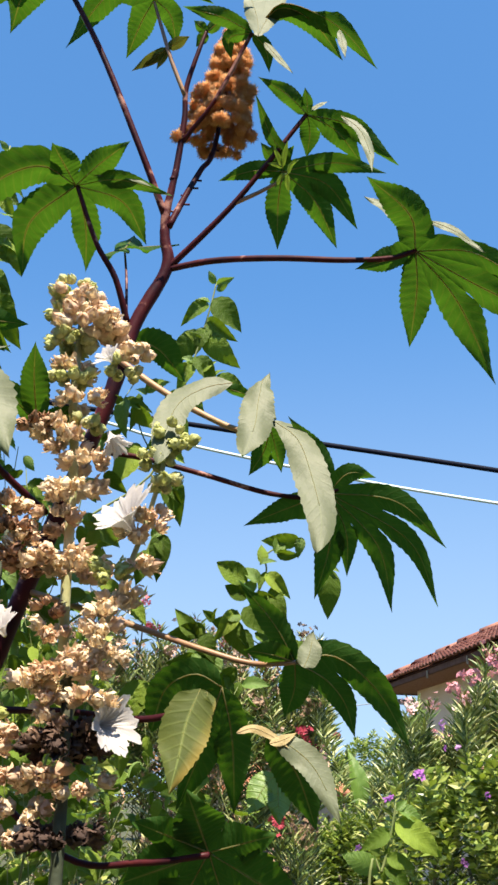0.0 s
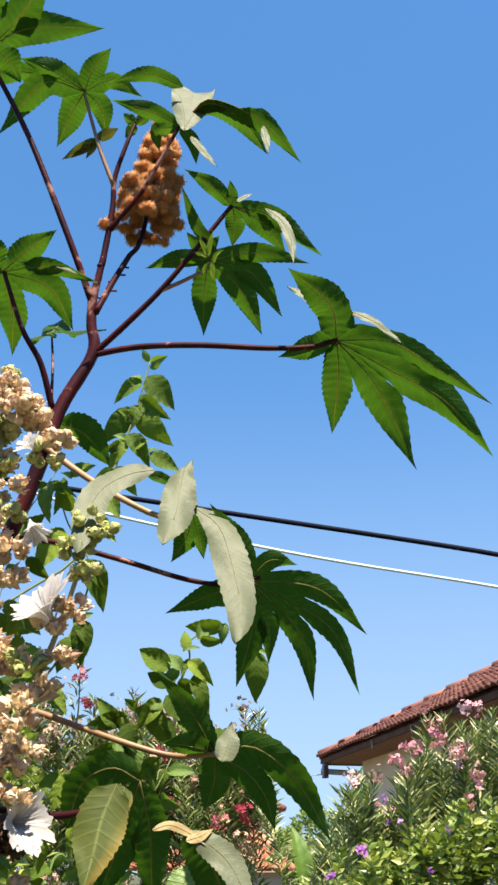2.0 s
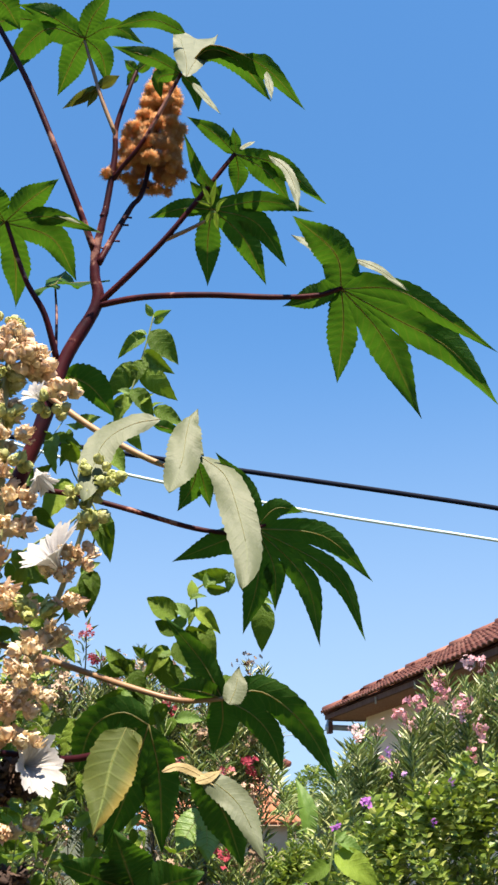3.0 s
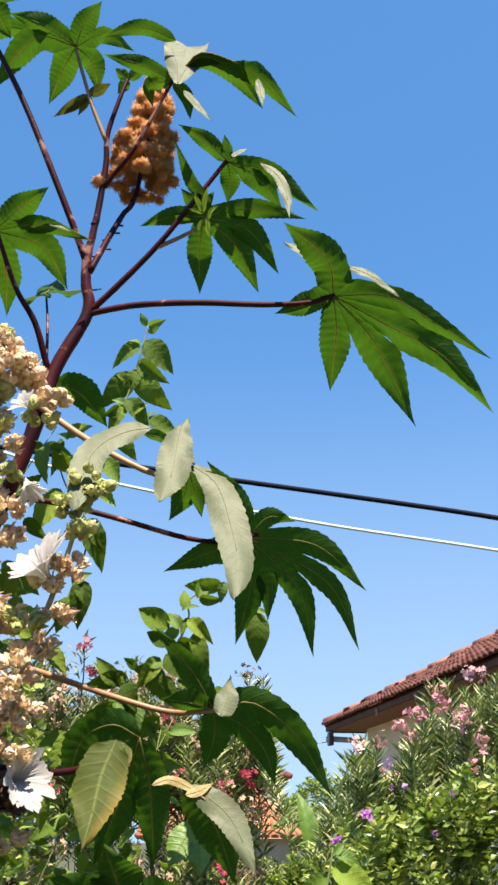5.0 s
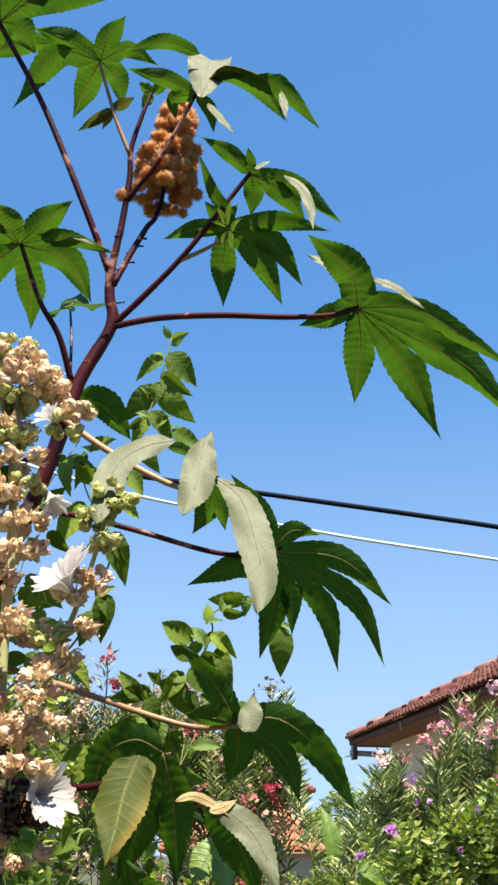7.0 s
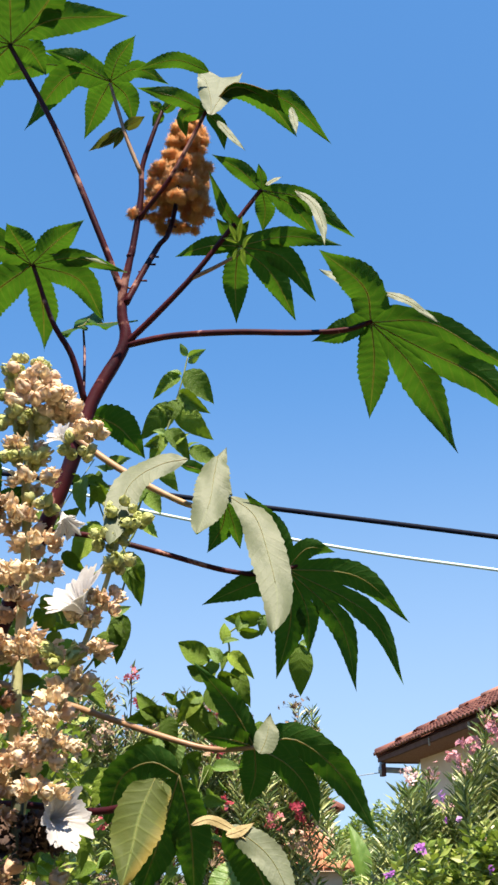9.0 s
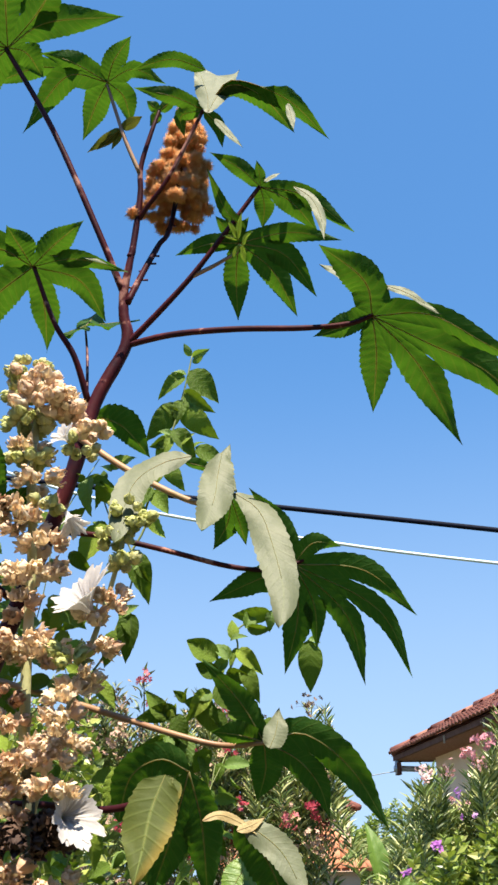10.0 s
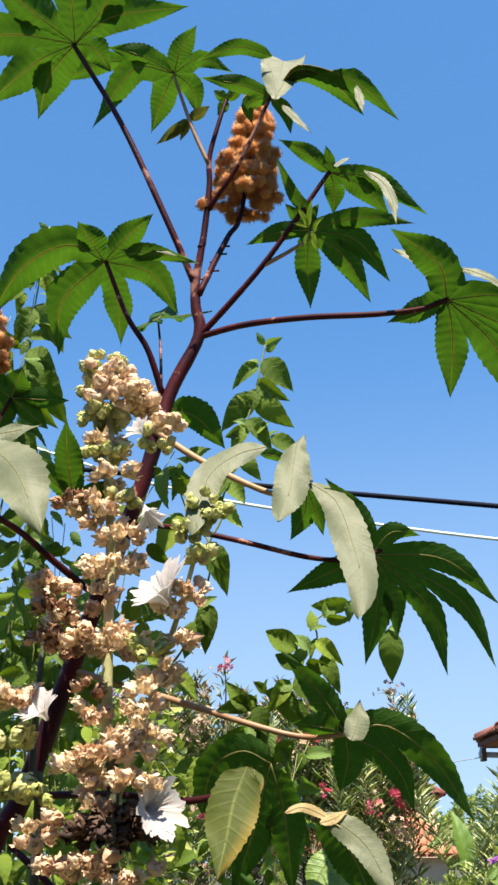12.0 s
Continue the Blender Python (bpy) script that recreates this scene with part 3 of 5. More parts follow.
castor_leaf(castor, (-0.027, 1.495, 2.151), [
    (((-0.033, 1.528, 2.120), (-0.059, 1.565, 2.087),), 0.043, MID),
    (((-0.014, 1.531, 2.116), (-0.005, 1.556, 2.091),), 0.036, MID)], seed=34, web=0.5)
castor_leaf(castor, (0.068, 1.520, 2.046), [
    (((0.052, 1.496, 2.098), (0.002, 1.470, 2.156),), 0.035, EDGE),
    (((0.100, 1.505, 2.075), (0.143, 1.507, 2.069),), 0.032, EDGE),
    (((0.177, 1.522, 2.034), (0.257, 1.551, 1.968),), 0.042, EDGE),
    (((0.197, 1.548, 1.978), (0.248, 1.594, 1.880),), 0.037, EDGE),
    (((0.149, 1.554, 1.970), (0.175, 1.600, 1.871),), 0.041, EDGE),
    (((0.098, 1.546, 1.989), (0.101, 1.577, 1.925),), 0.039, EDGE),
    (((0.073, 1.554, 1.974), (0.050, 1.594, 1.891),), 0.048, EDGE),
    (((0.006, 1.533, 2.024), (-0.065, 1.548, 1.997),), 0.039, EDGE)], seed=10, web=0.4)
castor_leaf(castor, (-0.119, 1.450, 1.733), [
    (((-0.135, 1.429, 1.687), (-0.143, 1.407, 1.638), (-0.152, 1.386, 1.592),), 0.070, LIT)], seed=12, label="yellowing drooping castor leaf", material=M_LEAF_OLD)
castor_leaf(castor, (-0.109, 1.455, 1.729), [
    (((-0.111, 1.446, 1.708), (-0.119, 1.436, 1.687),), 0.028, LIT),
    (((-0.127, 1.451, 1.723), (-0.141, 1.454, 1.731),), 0.016, LIT)], seed=44, label="yellow-edged fold of the drooping leaf", material=M_LEAF_OLD, web=0.5)
castor_leaf(castor, (-0.090, 1.490, 1.740), [
    (((-0.129, 1.483, 1.757), (-0.172, 1.495, 1.736), (-0.193, 1.523, 1.678),), 0.050, EDGE, True),
    (((-0.074, 1.523, 1.669), (-0.069, 1.572, 1.566),), 0.055, EDGE),
    (((-0.119, 1.532, 1.655), (-0.156, 1.575, 1.567),), 0.058, EDGE)], seed=22)
castor_leaf(castor, (0.016, 1.500, 1.779), [
    (((-0.015, 1.477, 1.830), (-0.069, 1.450, 1.889),), 0.038, EDGE),
    (((0.074, 1.494, 1.788), (0.139, 1.514, 1.741), (0.191, 1.551, 1.660),), 0.050, EDGE),
    (((0.062, 1.509, 1.756), (0.092, 1.524, 1.722), (0.108, 1.547, 1.675),), 0.043, EDGE),
    (((0.017, 1.537, 1.744), (0.004, 1.579, 1.704),), 0.048, MID),
    (((-0.017, 1.493, 1.788), (-0.061, 1.491, 1.794),), 0.040, MID)], seed=11, web=0.4)
castor_leaf(castor, (0.024, 1.390, 1.758), [
    (((0.033, 1.400, 1.780), (0.039, 1.415, 1.813),), 0.032, LIT)], seed=27, label="pale folded-over leaf lobe")
castor_leaf(castor, (-0.023, 1.430, 1.668), [
    (((0.017, 1.450, 1.623), (0.047, 1.485, 1.548),), 0.060, EDGE)], seed=13, label="ageing castor leaf hanging with a curled edge", web=0.2)
castor_leaf(castor, (-0.014, 1.410, 1.671), [
    (((0.038, 1.395, 1.629), (0.071, 1.366, 1.559),), 0.039, LIT)], seed=35, label="grey-green lit lobe of the ageing leaf")
castor_leaf(castor, (-0.066, 1.405, 1.671), [
    (((-0.043, 1.409, 1.678), (-0.017, 1.407, 1.668), (0.007, 1.401, 1.652),), 0.013, LIT)], seed=14, label="curled dry yellow leaf edge", material=M_LEAF_DRY)
castor_leaf(castor, (-0.021, 1.400, 1.658), [
    (((-0.002, 1.404, 1.664), (0.017, 1.409, 1.674),), 0.014, LIT)], seed=46, label="withered pale leaf edge", material=M_LEAF_DRY)
castor_leaf(castor, (-0.006, 1.620, 1.626), [
    (((-0.025, 1.610, 1.605), (-0.049, 1.591, 1.565),), 0.047, LIT),
    (((-0.004, 1.606, 1.594), (-0.002, 1.587, 1.551),), 0.041, LIT)], seed=47, label="bright young leaf among the vines", material=M_VINE_YOUNG, web=0.3)
castor_leaf(castor, (-0.541, 1.420, 2.231), [
    (((-0.464, 1.396, 2.166), (-0.397, 1.345, 2.040),), 0.088, LIT),
    (((-0.485, 1.428, 2.241), (-0.438, 1.436, 2.254),), 0.035, LIT)], seed=15)
castor_leaf(castor, (-0.399, 1.500, 2.149), [
    (((-0.397, 1.446, 2.200), (-0.389, 1.399, 2.245),), 0.048, MID),
    (((-0.371, 1.496, 2.151), (-0.339, 1.473, 2.170),), 0.038, MID),
    (((-0.429, 1.475, 2.175), (-0.457, 1.439, 2.212),), 0.040, MID)], seed=16)
castor_leaf(castor, (-0.276, 1.640, 2.367), [
    (((-0.225, 1.655, 2.349), (-0.181, 1.696, 2.305),), 0.061, MID)], seed=36, label="smooth green leaf behind the main stem")
castor_leaf(castor, (-0.010, 1.535, 2.659), [
    (((-0.017, 1.522, 2.671), (-0.029, 1.506, 2.688),), 0.009, MID),
    (((-0.007, 1.519, 2.674), (-0.001, 1.499, 2.693),), 0.010, MID),
    (((-0.021, 1.532, 2.663), (-0.038, 1.531, 2.666),), 0.008, MID)], seed=40, label="young yellow-green castor leaf", material=M_VINE_YOUNG, web=0.1)
castor_leaf(castor, (0.000, 1.525, 2.639), [
    (((0.005, 1.513, 2.650), (0.019, 1.506, 2.656),), 0.008, MID),
    (((-0.011, 1.529, 2.636), (-0.023, 1.545, 2.622),), 0.009, MID),
    (((-0.001, 1.533, 2.631), (0.002, 1.550, 2.616),), 0.010, MID)], seed=45, label="young yellow-green castor leaf", material=M_VINE_YOUNG, web=0.1)
castor_leaf(castor, (-0.303, 1.660, 2.562), [
    (((-0.342, 1.630, 2.530),), 0.055, TOP), (((-0.201, 1.660, 2.573),), 0.055, TOP), (((-0.300, 1.750, 2.645),), 0.055, TOP)], seed=8)
castor2 = thing("castor_plant", "second castor plant with orange seed head, mostly out of view", "plant")
C2 = (-0.667, 1.780, 2.407)
stem("trunk", castor2, [(C2[0] - 0.25, 1.85, -0.05), (C2[0] - 0.16, 1.82, 1.1), (-0.699, 1.800, 2.137), C2], 0.016, 0.009, M_STEM)
stem("petiole", castor2, [(-0.677, 1.780, 2.324), (-0.646, 1.770, 2.401), (-0.610, 1.750, 2.457)], 0.005, 0.0035, M_STEM)
stem("seed_stalk", castor2, [C2, (-0.669, 1.780, 2.506), (-0.666, 1.780, 2.689)], 0.007, 0.004, M_STEM)
castor_leaf(castor2, (-0.610, 1.750, 2.457), [
    (((-0.494, 1.752, 2.445),), 0.044, MID), (((-0.547, 1.796, 2.407),), 0.050, MID), (((-0.576, 1.703, 2.499),), 0.055, MID),
    (((-0.669, 1.713, 2.498),), 0.055, MID), (((-0.688, 1.826, 2.391),), 0.055, MID)], seed=17)

castor_leaf(castor, (-0.231, 1.550, 2.934), [
    (((-0.303, 1.584, 2.907),), 0.020, MID), (((-0.284, 1.580, 2.909),), 0.018, MID), (((-0.188, 1.532, 2.947),), 0.022, MID),
    (((-0.254, 1.579, 2.908),), 0.015, MID)], M_LEAF_OLD, "small shrivelled brownish young leaf", seed=18)
castor_leaf(castor, (-0.158, 1.550, 2.973), [
    (((-0.179, 1.570, 2.955),), 0.022, MID), (((-0.182, 1.536, 2.988),), 0.022, MID), (((-0.125, 1.530, 2.990),), 0.022, MID)], seed=19)
castor_leaf(castor, (-0.017, 1.560, 2.679), [
    (((-0.050, 1.531, 2.710),), 0.024, MID), (((-0.018, 1.520, 2.718),), 0.022, MID), (((-0.064, 1.575, 2.669),), 0.022, MID),
    (((0.011, 1.531, 2.705),), 0.020, MID)], seed=20)
stem("petiole", castor, [(-0.498, 1.620, 1.638), (-0.323, 1.600, 1.503), (-0.202, 1.570, 1.497), (-0.103, 1.540, 1.511)], 0.0055, 0.0045, M_STEM)
castor_leaf(castor, (-0.105, 1.570, 1.513), [
    (((-0.216, 1.554, 1.553),), 0.066, EDGE), (((-0.245, 1.599, 1.463),), 0.077, EDGE), (((-0.178, 1.637, 1.377),), 0.088, EDGE),
    (((-0.053, 1.639, 1.365),), 0.088, EDGE), (((0.041, 1.605, 1.431),), 0.088, EDGE), (((-0.007, 1.554, 1.539),), 0.066, EDGE),
    (((-0.138, 1.531, 1.597),), 0.077, EDGE)], seed=21)

# seed head of soft spiny capsules
cv, cf = ico(0.0078, 2)
hv, _ = ico(0.0075, 3)
rc = random.Random(3)
spv, spf = [v * rc.uniform(0.9, 1.1) for v in cv], list(cf)
for v in hv:
    n = v.normalized()
    s = n.orthogonal().normalized() * 0.0011
    u = n.cross(s)
    t = n * rc.uniform(0.0120, 0.0168) + Vector((rc.gauss(0, 0.0015), rc.gauss(0, 0.0015), rc.gauss(0, 0.0015)))
    o = len(spv)
    spv += [n * 0.008 + s, n * 0.008 - 0.5 * s + 0.8 * u, n * 0.008 - 0.5 * s - 0.8 * u, t]
    spf += [(o, o + 1, o + 3), (o + 1, o + 2, o + 3), (o + 2, o, o + 3)]
capsule_mesh = mesh_of("capsule", spv, spf, M_CAPS)


def seed_head(parent, low, high, radius, count, seed):
    """Lumps of three capsules set round a tapering axis."""
    rnd = random.Random(seed)
    low, high = Vector(low), Vector(high)
    for k in range(count):
        t = (k + 0.5) / count
        a = k * 2.4
        r = radius * (0.55 + 0.45 * math.sin(math.pi * min(1, t * 1.3 + 0.25))) * (1 - 0.38 * t ** 3) * rnd.uniform(0.65, 1.05)
        c = low.lerp(high, t) + Vector((math.cos(a) * r, math.sin(a) * r, rnd.uniform(-0.008, 0.008)))
        for _ in range(3):
            off = Vector((rnd.gauss(0, 0.0075), rnd.gauss(0, 0.0075), rnd.gauss(0, 0.0075)))
            place("capsule", capsule_mesh, parent, "", Matrix.Translation(c + off) @ rand_turn(rnd) @ Matrix.Scale(rnd.uniform(0.85, 1.15), 4))


seed_head(castor, (-0.133, 1.610, 2.768), (-0.109, 1.620, 3.010), 0.061, 84, 1)
place("capsule", capsule_mesh, castor, "", Matrix.Translation((-0.207, 1.570, 2.749)))
seed_head(castor2, (-0.688, 1.780, 2.539), (-0.686, 1.780, 2.690), 0.045, 40, 2)

# ---- wires ----
for nm, lab, mat, r, pts in (
        ("power_cable", "black overhead cable sagging across the sky", M_BLACK, 0.012, [(-8.02, 4.0, 4.25), (-2.620, 4.000, 3.417), (-0.786, 4.000, 3.147), (-0.100, 4.000, 3.048), (0.991, 4.000, 2.895), (2.373, 4.000, 2.690), (8.02, 4.0, 1.95)]),
        ("white_cable", "thin white overhead cable", M_WHITE, 0.0074, [(-8.02, 4.1, 4.45), (-2.742, 4.100, 3.711), (-0.830, 4.100, 3.155), (-0.457, 4.100, 3.048), (0.315, 4.100, 2.890), (1.000, 4.100, 2.782), (2.401, 4.100, 2.589), (8.02, 4.1, 1.9)])):
    c = thing(nm, lab, "cable")
    stem("wire", c, pts, r, r, mat, sides=6, knobs=0)


# ---- hollyhocks ----
def calyx_data(seed, ragged=1.0):
    """A dry seed case: ragged sepals, some closed over the middle and some standing off, all from one base."""
    rnd = random.Random(seed)
    verts, faces = [Vector((0, 0, 0))], []
    for k in range(20):
        inner = k >= 12
        a = 2 * math.pi * k / (8 if inner else 12) + rnd.uniform(-0.3, 0.3)
        big = 0.0105 if inner else 0.0135
        tall = rnd.uniform(1.1 - 0.4 * ragged, 1.15 + 0.45 * ragged)
        close = rnd.uniform(0.4, 1.3) if inner else rnd.uniform(0.9 - 1.4 * ragged, 0.9 + 0.5 * (1 - ragged))
        rows = []
        for i in range(1, 6):
            t = i / 5
            r = big * (math.sin(t * 1.75) - 0.75 * close * t ** 3) * (1 + 0.3 * (tall - 1))
            z = (0.018 if inner else 0.015) * tall * t ** 1.15 + rnd.uniform(-0.0012, 0.0012)
            half = (0.0042 if inner else 0.0044) * math.sin((0.12 + 0.84 * t) * math.pi) + 0.0004
            d = Vector((math.cos(a), math.sin(a), 0))
            e = Vector((-d.y, d.x, 0))
            row = []
            for side in (-1, 0, 1):
                crimp = ragged * rnd.uniform(-0.003, 0.003) * (1 if side else 0.5) + 0.0015 * (abs(side))
                row.append(len(verts))
                verts.append(d * (r - crimp) + e * (side * half * rnd.uniform(0.8, 1.2)) + Vector((0, 0, z + rnd.uniform(-0.0018, 0.0018) * abs(side))))
            rows.append(row)
        faces += [(0, rows[0][0], rows[0][1]), (0, rows[0][1], rows[0][2])]
        for p, q in zip(rows, rows[1:]):
            for j in range(2):
                faces.append((p[j], p[j + 1], q[j + 1], q[j]))
    return verts, faces


CALYX = {m: [mesh_of("seed_case", *calyx_data(11 * k + 5), m) for k in range(4)] for m in (M_CALYX, M_CALYX_GREEN, M_CALYX_RUST_SHADE, M_CALYX_SHADE)}
BUD = {m: [mesh_of("seed_case", *calyx_data(13 * k + 2, 0.3), m) for k in range(4)] for m in (M_CALYX, M_CALYX_GREEN)}


def calyx_ring(parent, centre, count, spread, material, seed, up=0.2, size=1.0, height=0.009, bud=0):
    rnd = random.Random(seed)
    count = round(count * (1.7 if bud else 1.35))
    size *= 1.12 if bud else 1.0
    for k in range(count):
        a = 2 * math.pi * k / count + rnd.uniform(-0.35, 0.35)
        out = Vector((math.cos(a), math.sin(a), up + rnd.uniform(-0.4, 0.5))).normalized()
        c = Vector(centre) + Vector((math.cos(a), math.sin(a), 0)) * spread * rnd.uniform(0.5, 1.0) + Vector((0, 0, rnd.uniform(-height, height)))
        m = Matrix.Translation(c) @ out.to_track_quat("Z", "Y").to_matrix().to_4x4() @ Matrix.Rotation(rnd.uniform(0, 6.28), 4, "Z")
        place("seed_case", rnd.choice((BUD if bud else CALYX)[material]), parent, "", m @ Matrix.Scale(size * rnd.uniform(0.8, 1.2), 4))


def petal_data(length, seed, flare=0.8):
    """One pleated petal of a funnel that opens along z, with a notched and wavy rim."""
    rnd = random.Random(seed)
    verts, faces = [], []
    n, m = 12, 25
    ph, amp, bow = rnd.uniform(0, 6), rnd.uniform(0.9, 1.4), rnd.uniform(-0.10, 0.10)
    for i in range(n):
        for j in range(m):
            s = j / (m - 1) * 2 - 1
            t = i / (n - 1) * (1 - 0.10 * s ** 4 - 0.05 * math.exp(-30 * (s - 0.1) ** 2) + 0.02 * math.sin(8 * s + ph))
            pleat = amp * length * t * (0.060 * math.sin(10.5 * s + ph) + 0.045 * math.sin(19 * s + 2.3 * ph)) + 0.09 * length * t ** 3 * math.sin(4.6 * s + 1.7 * ph)
            r = length * (0.08 + (0.42 + 0.55 * flare) * t ** 1.35 + bow * t * t) + pleat
            z = length * 0.95 * t ** 0.8 * (1 - 0.42 * flare * t) + 0.5 * pleat
            a = 0.80 * s
            verts.append(Vector((r * math.cos(a), r * math.sin(a), z)))
    for i in range(n - 1):
        for j in range(m - 1):
            p = i * m + j
            faces.append((p, p + 1, p + m + 1, p + m))
    return verts, faces


def white_flower(parent, centre, facing, size, seed, petals=5, flare=0.8, label="white ruffled funnel flower"):
    """Ruffled petals out of a small green cup."""
    rnd = random.Random(seed)
    m = Matrix.Translation(centre) @ Vector(facing).to_track_quat("Z", "Y").to_matrix().to_4x4()
    cup = place("flower", rnd.choice(BUD[M_CALYX_GREEN]), parent, label, m @ Matrix.Scale(0.3, 4))
    for k in range(petals):
        me = mesh_of("petal", *petal_data(size / 0.3 * rnd.uniform(0.88, 1.12), seed * 7 + k, flare), M_PETAL)
        place("petal", me, cup, "", Matrix.Translation((0, 0, 0.010)) @ Matrix.Rotation(2 * math.pi * k / petals + rnd.uniform(-0.15, 0.15), 4, "Z"))


holly = thing("hollyhock", "tall hollyhock stalk crowded with pale tan seed cases", "plant", "hollyhock stalks")
HB = (-0.309, 1.480, 1.586)
# lower stalk coloured dark in place of the shade on it
stem("stalk_base", holly, [(HB[0] + 0.01, HB[1], 0.0), HB, (-0.321, 1.480, 1.745)], 0.0095, 0.0085, M_STALK_SHADE_DRY, "lower stalk painted dark for shade", 10)
stem("stalk", holly, [(-0.321, 1.480, 1.744), (-0.327, 1.480, 1.880), (-0.331, 1.480, 2.079), (-0.340, 1.480, 2.191), (-0.333, 1.480, 2.382)], 0.0085, 0.006, M_STALK, "pale green ribbed stalk", 10)
for n, (c, count, spread, mat, size, bud) in enumerate((
        ((-0.347, 1.470, 2.373), 6, 0.019, M_CALYX_GREEN, 0.80, 1),
        ((-0.342, 1.470, 2.355), 9, 0.028, M_CALYX, 0.85, 1),
        ((-0.363, 1.470, 2.350), 4, 0.014, M_CALYX_GREEN, 0.80, 1),
        ((-0.334, 1.470, 2.336), 10, 0.033, M_CALYX, 0.90, 1),
        ((-0.331, 1.470, 2.315), 11, 0.038, M_CALYX, 1.00, 1),
        ((-0.330, 1.470, 2.297), 11, 0.040, M_CALYX, 1.00, 1),
        ((-0.368, 1.470, 2.326), 4, 0.012, M_CALYX_GREEN, 0.85, 1),
        ((-0.288, 1.470, 2.291), 5, 0.015, M_CALYX, 1.00, 1),
        ((-0.352, 1.470, 2.274), 9, 0.026, M_CALYX_GREEN, 0.95, 1),
        ((-0.250, 1.470, 2.259), 6, 0.019, M_CALYX, 0.95, 1),
        ((-0.263, 1.470, 2.227), 4, 0.017, M_CALYX_GREEN, 0.85, 1),
        ((-0.341, 1.470, 2.228), 6, 0.022, M_CALYX, 0.90, 0),
        ((-0.345, 1.470, 2.211), 6, 0.024, M_CALYX_GREEN, 0.95, 1),
        ((-0.325, 1.470, 2.173), 7, 0.024, M_CALYX, 1.00, 0),
        ((-0.312, 1.470, 2.139), 4, 0.015, M_CALYX_GREEN, 0.90, 1),
        ((-0.363, 1.470, 2.118), 7, 0.031, M_CALYX, 1.00, 0),
        ((-0.342, 1.470, 2.095), 4, 0.022, M_CALYX, 1.00, 0),
        ((-0.311, 1.470, 2.068), 6, 0.026, M_CALYX, 1.00, 0),
        ((-0.323, 1.470, 2.031), 8, 0.033, M_CALYX, 1.05, 0),
        ((-0.336, 1.470, 2.019), 4, 0.024, M_CALYX, 1.00, 0),
        ((-0.351, 1.470, 1.978), 6, 0.024, M_CALYX, 1.05, 0),
        ((-0.353, 1.470, 1.912), 6, 0.024, M_CALYX, 1.05, 0),
        ((-0.305, 1.470, 1.906), 8, 0.029, M_CALYX, 1.05, 0),
        ((-0.331, 1.470, 1.921), 5, 0.033, M_CALYX, 1.00, 0),
        ((-0.341, 1.470, 1.813), 4, 0.014, M_CALYX, 0.95, 0),
        ((-0.241, 1.470, 1.856), 3, 0.014, M_CALYX, 0.95, 0),
        ((-0.334, 1.470, 1.754), 8, 0.029, M_CALYX, 1.00, 0),
        ((-0.361, 1.470, 1.741), 5, 0.019, M_CALYX, 1.00, 0),
        ((-0.422, 1.470, 1.657), 3, 0.015, M_CALYX, 0.95, 0),
        ((-0.372, 1.470, 1.667), 3, 0.017, M_CALYX, 0.95, 0),
        ((-0.305, 1.470, 1.657), 10, 0.045, M_CALYX_SHADE, 1.00, 0),
        ((-0.313, 1.470, 1.645), 5, 0.046, M_CALYX_SHADE, 1.00, 0),
        ((-0.290, 1.470, 1.671), 4, 0.031, M_CALYX_SHADE, 0.95, 0),
        ((-0.344, 1.470, 1.609), 5, 0.022, M_CALYX, 1.00, 0),
        ((-0.281, 1.470, 1.595), 4, 0.026, M_CALYX, 1.00, 0),
        ((-0.305, 1.470, 1.530), 11, 0.047, M_CALYX_SHADE, 1.10, 0),
        ((-0.357, 1.470, 1.564), 4, 0.024, M_CALYX, 1.00, 0),
        ((-0.370, 1.470, 1.530), 4, 0.024, M_CALYX, 1.00, 0),
        ((-0.383, 1.470, 1.606), 3, 0.017, M_CALYX, 0.95, 0),
        ((-0.336, 1.470, 1.602), 3, 0.017, M_CALYX, 0.95, 0),
        ((-0.337, 1.470, 1.711), 3, 0.012, M_CALYX, 0.90, 0),
        ((-0.334, 1.470, 1.689), 3, 0.012, M_CALYX, 0.95, 0),
        ((-0.303, 1.470, 1.782), 3, 0.017, M_CALYX, 1.00, 0))):
    calyx_ring(holly, c, count, spread, mat, n + 1, size=size, bud=bud)
white_flower(holly, (-0.270, 1.420, 2.218), (-0.5, -0.6, 0.5), 0.026, 2, 5, 0.65, label="small white flower")
white_flower(holly, (-0.276, 1.450, 2.118), (0.45, -0.3, -0.8), 0.036, 3, 5, 0.15, "half-closed pale pink flower")
white_flower(holly, (-0.264, 1.462, 1.680), (0.62, -0.62, 0.10), 0.048, 4, 8, 0.42)


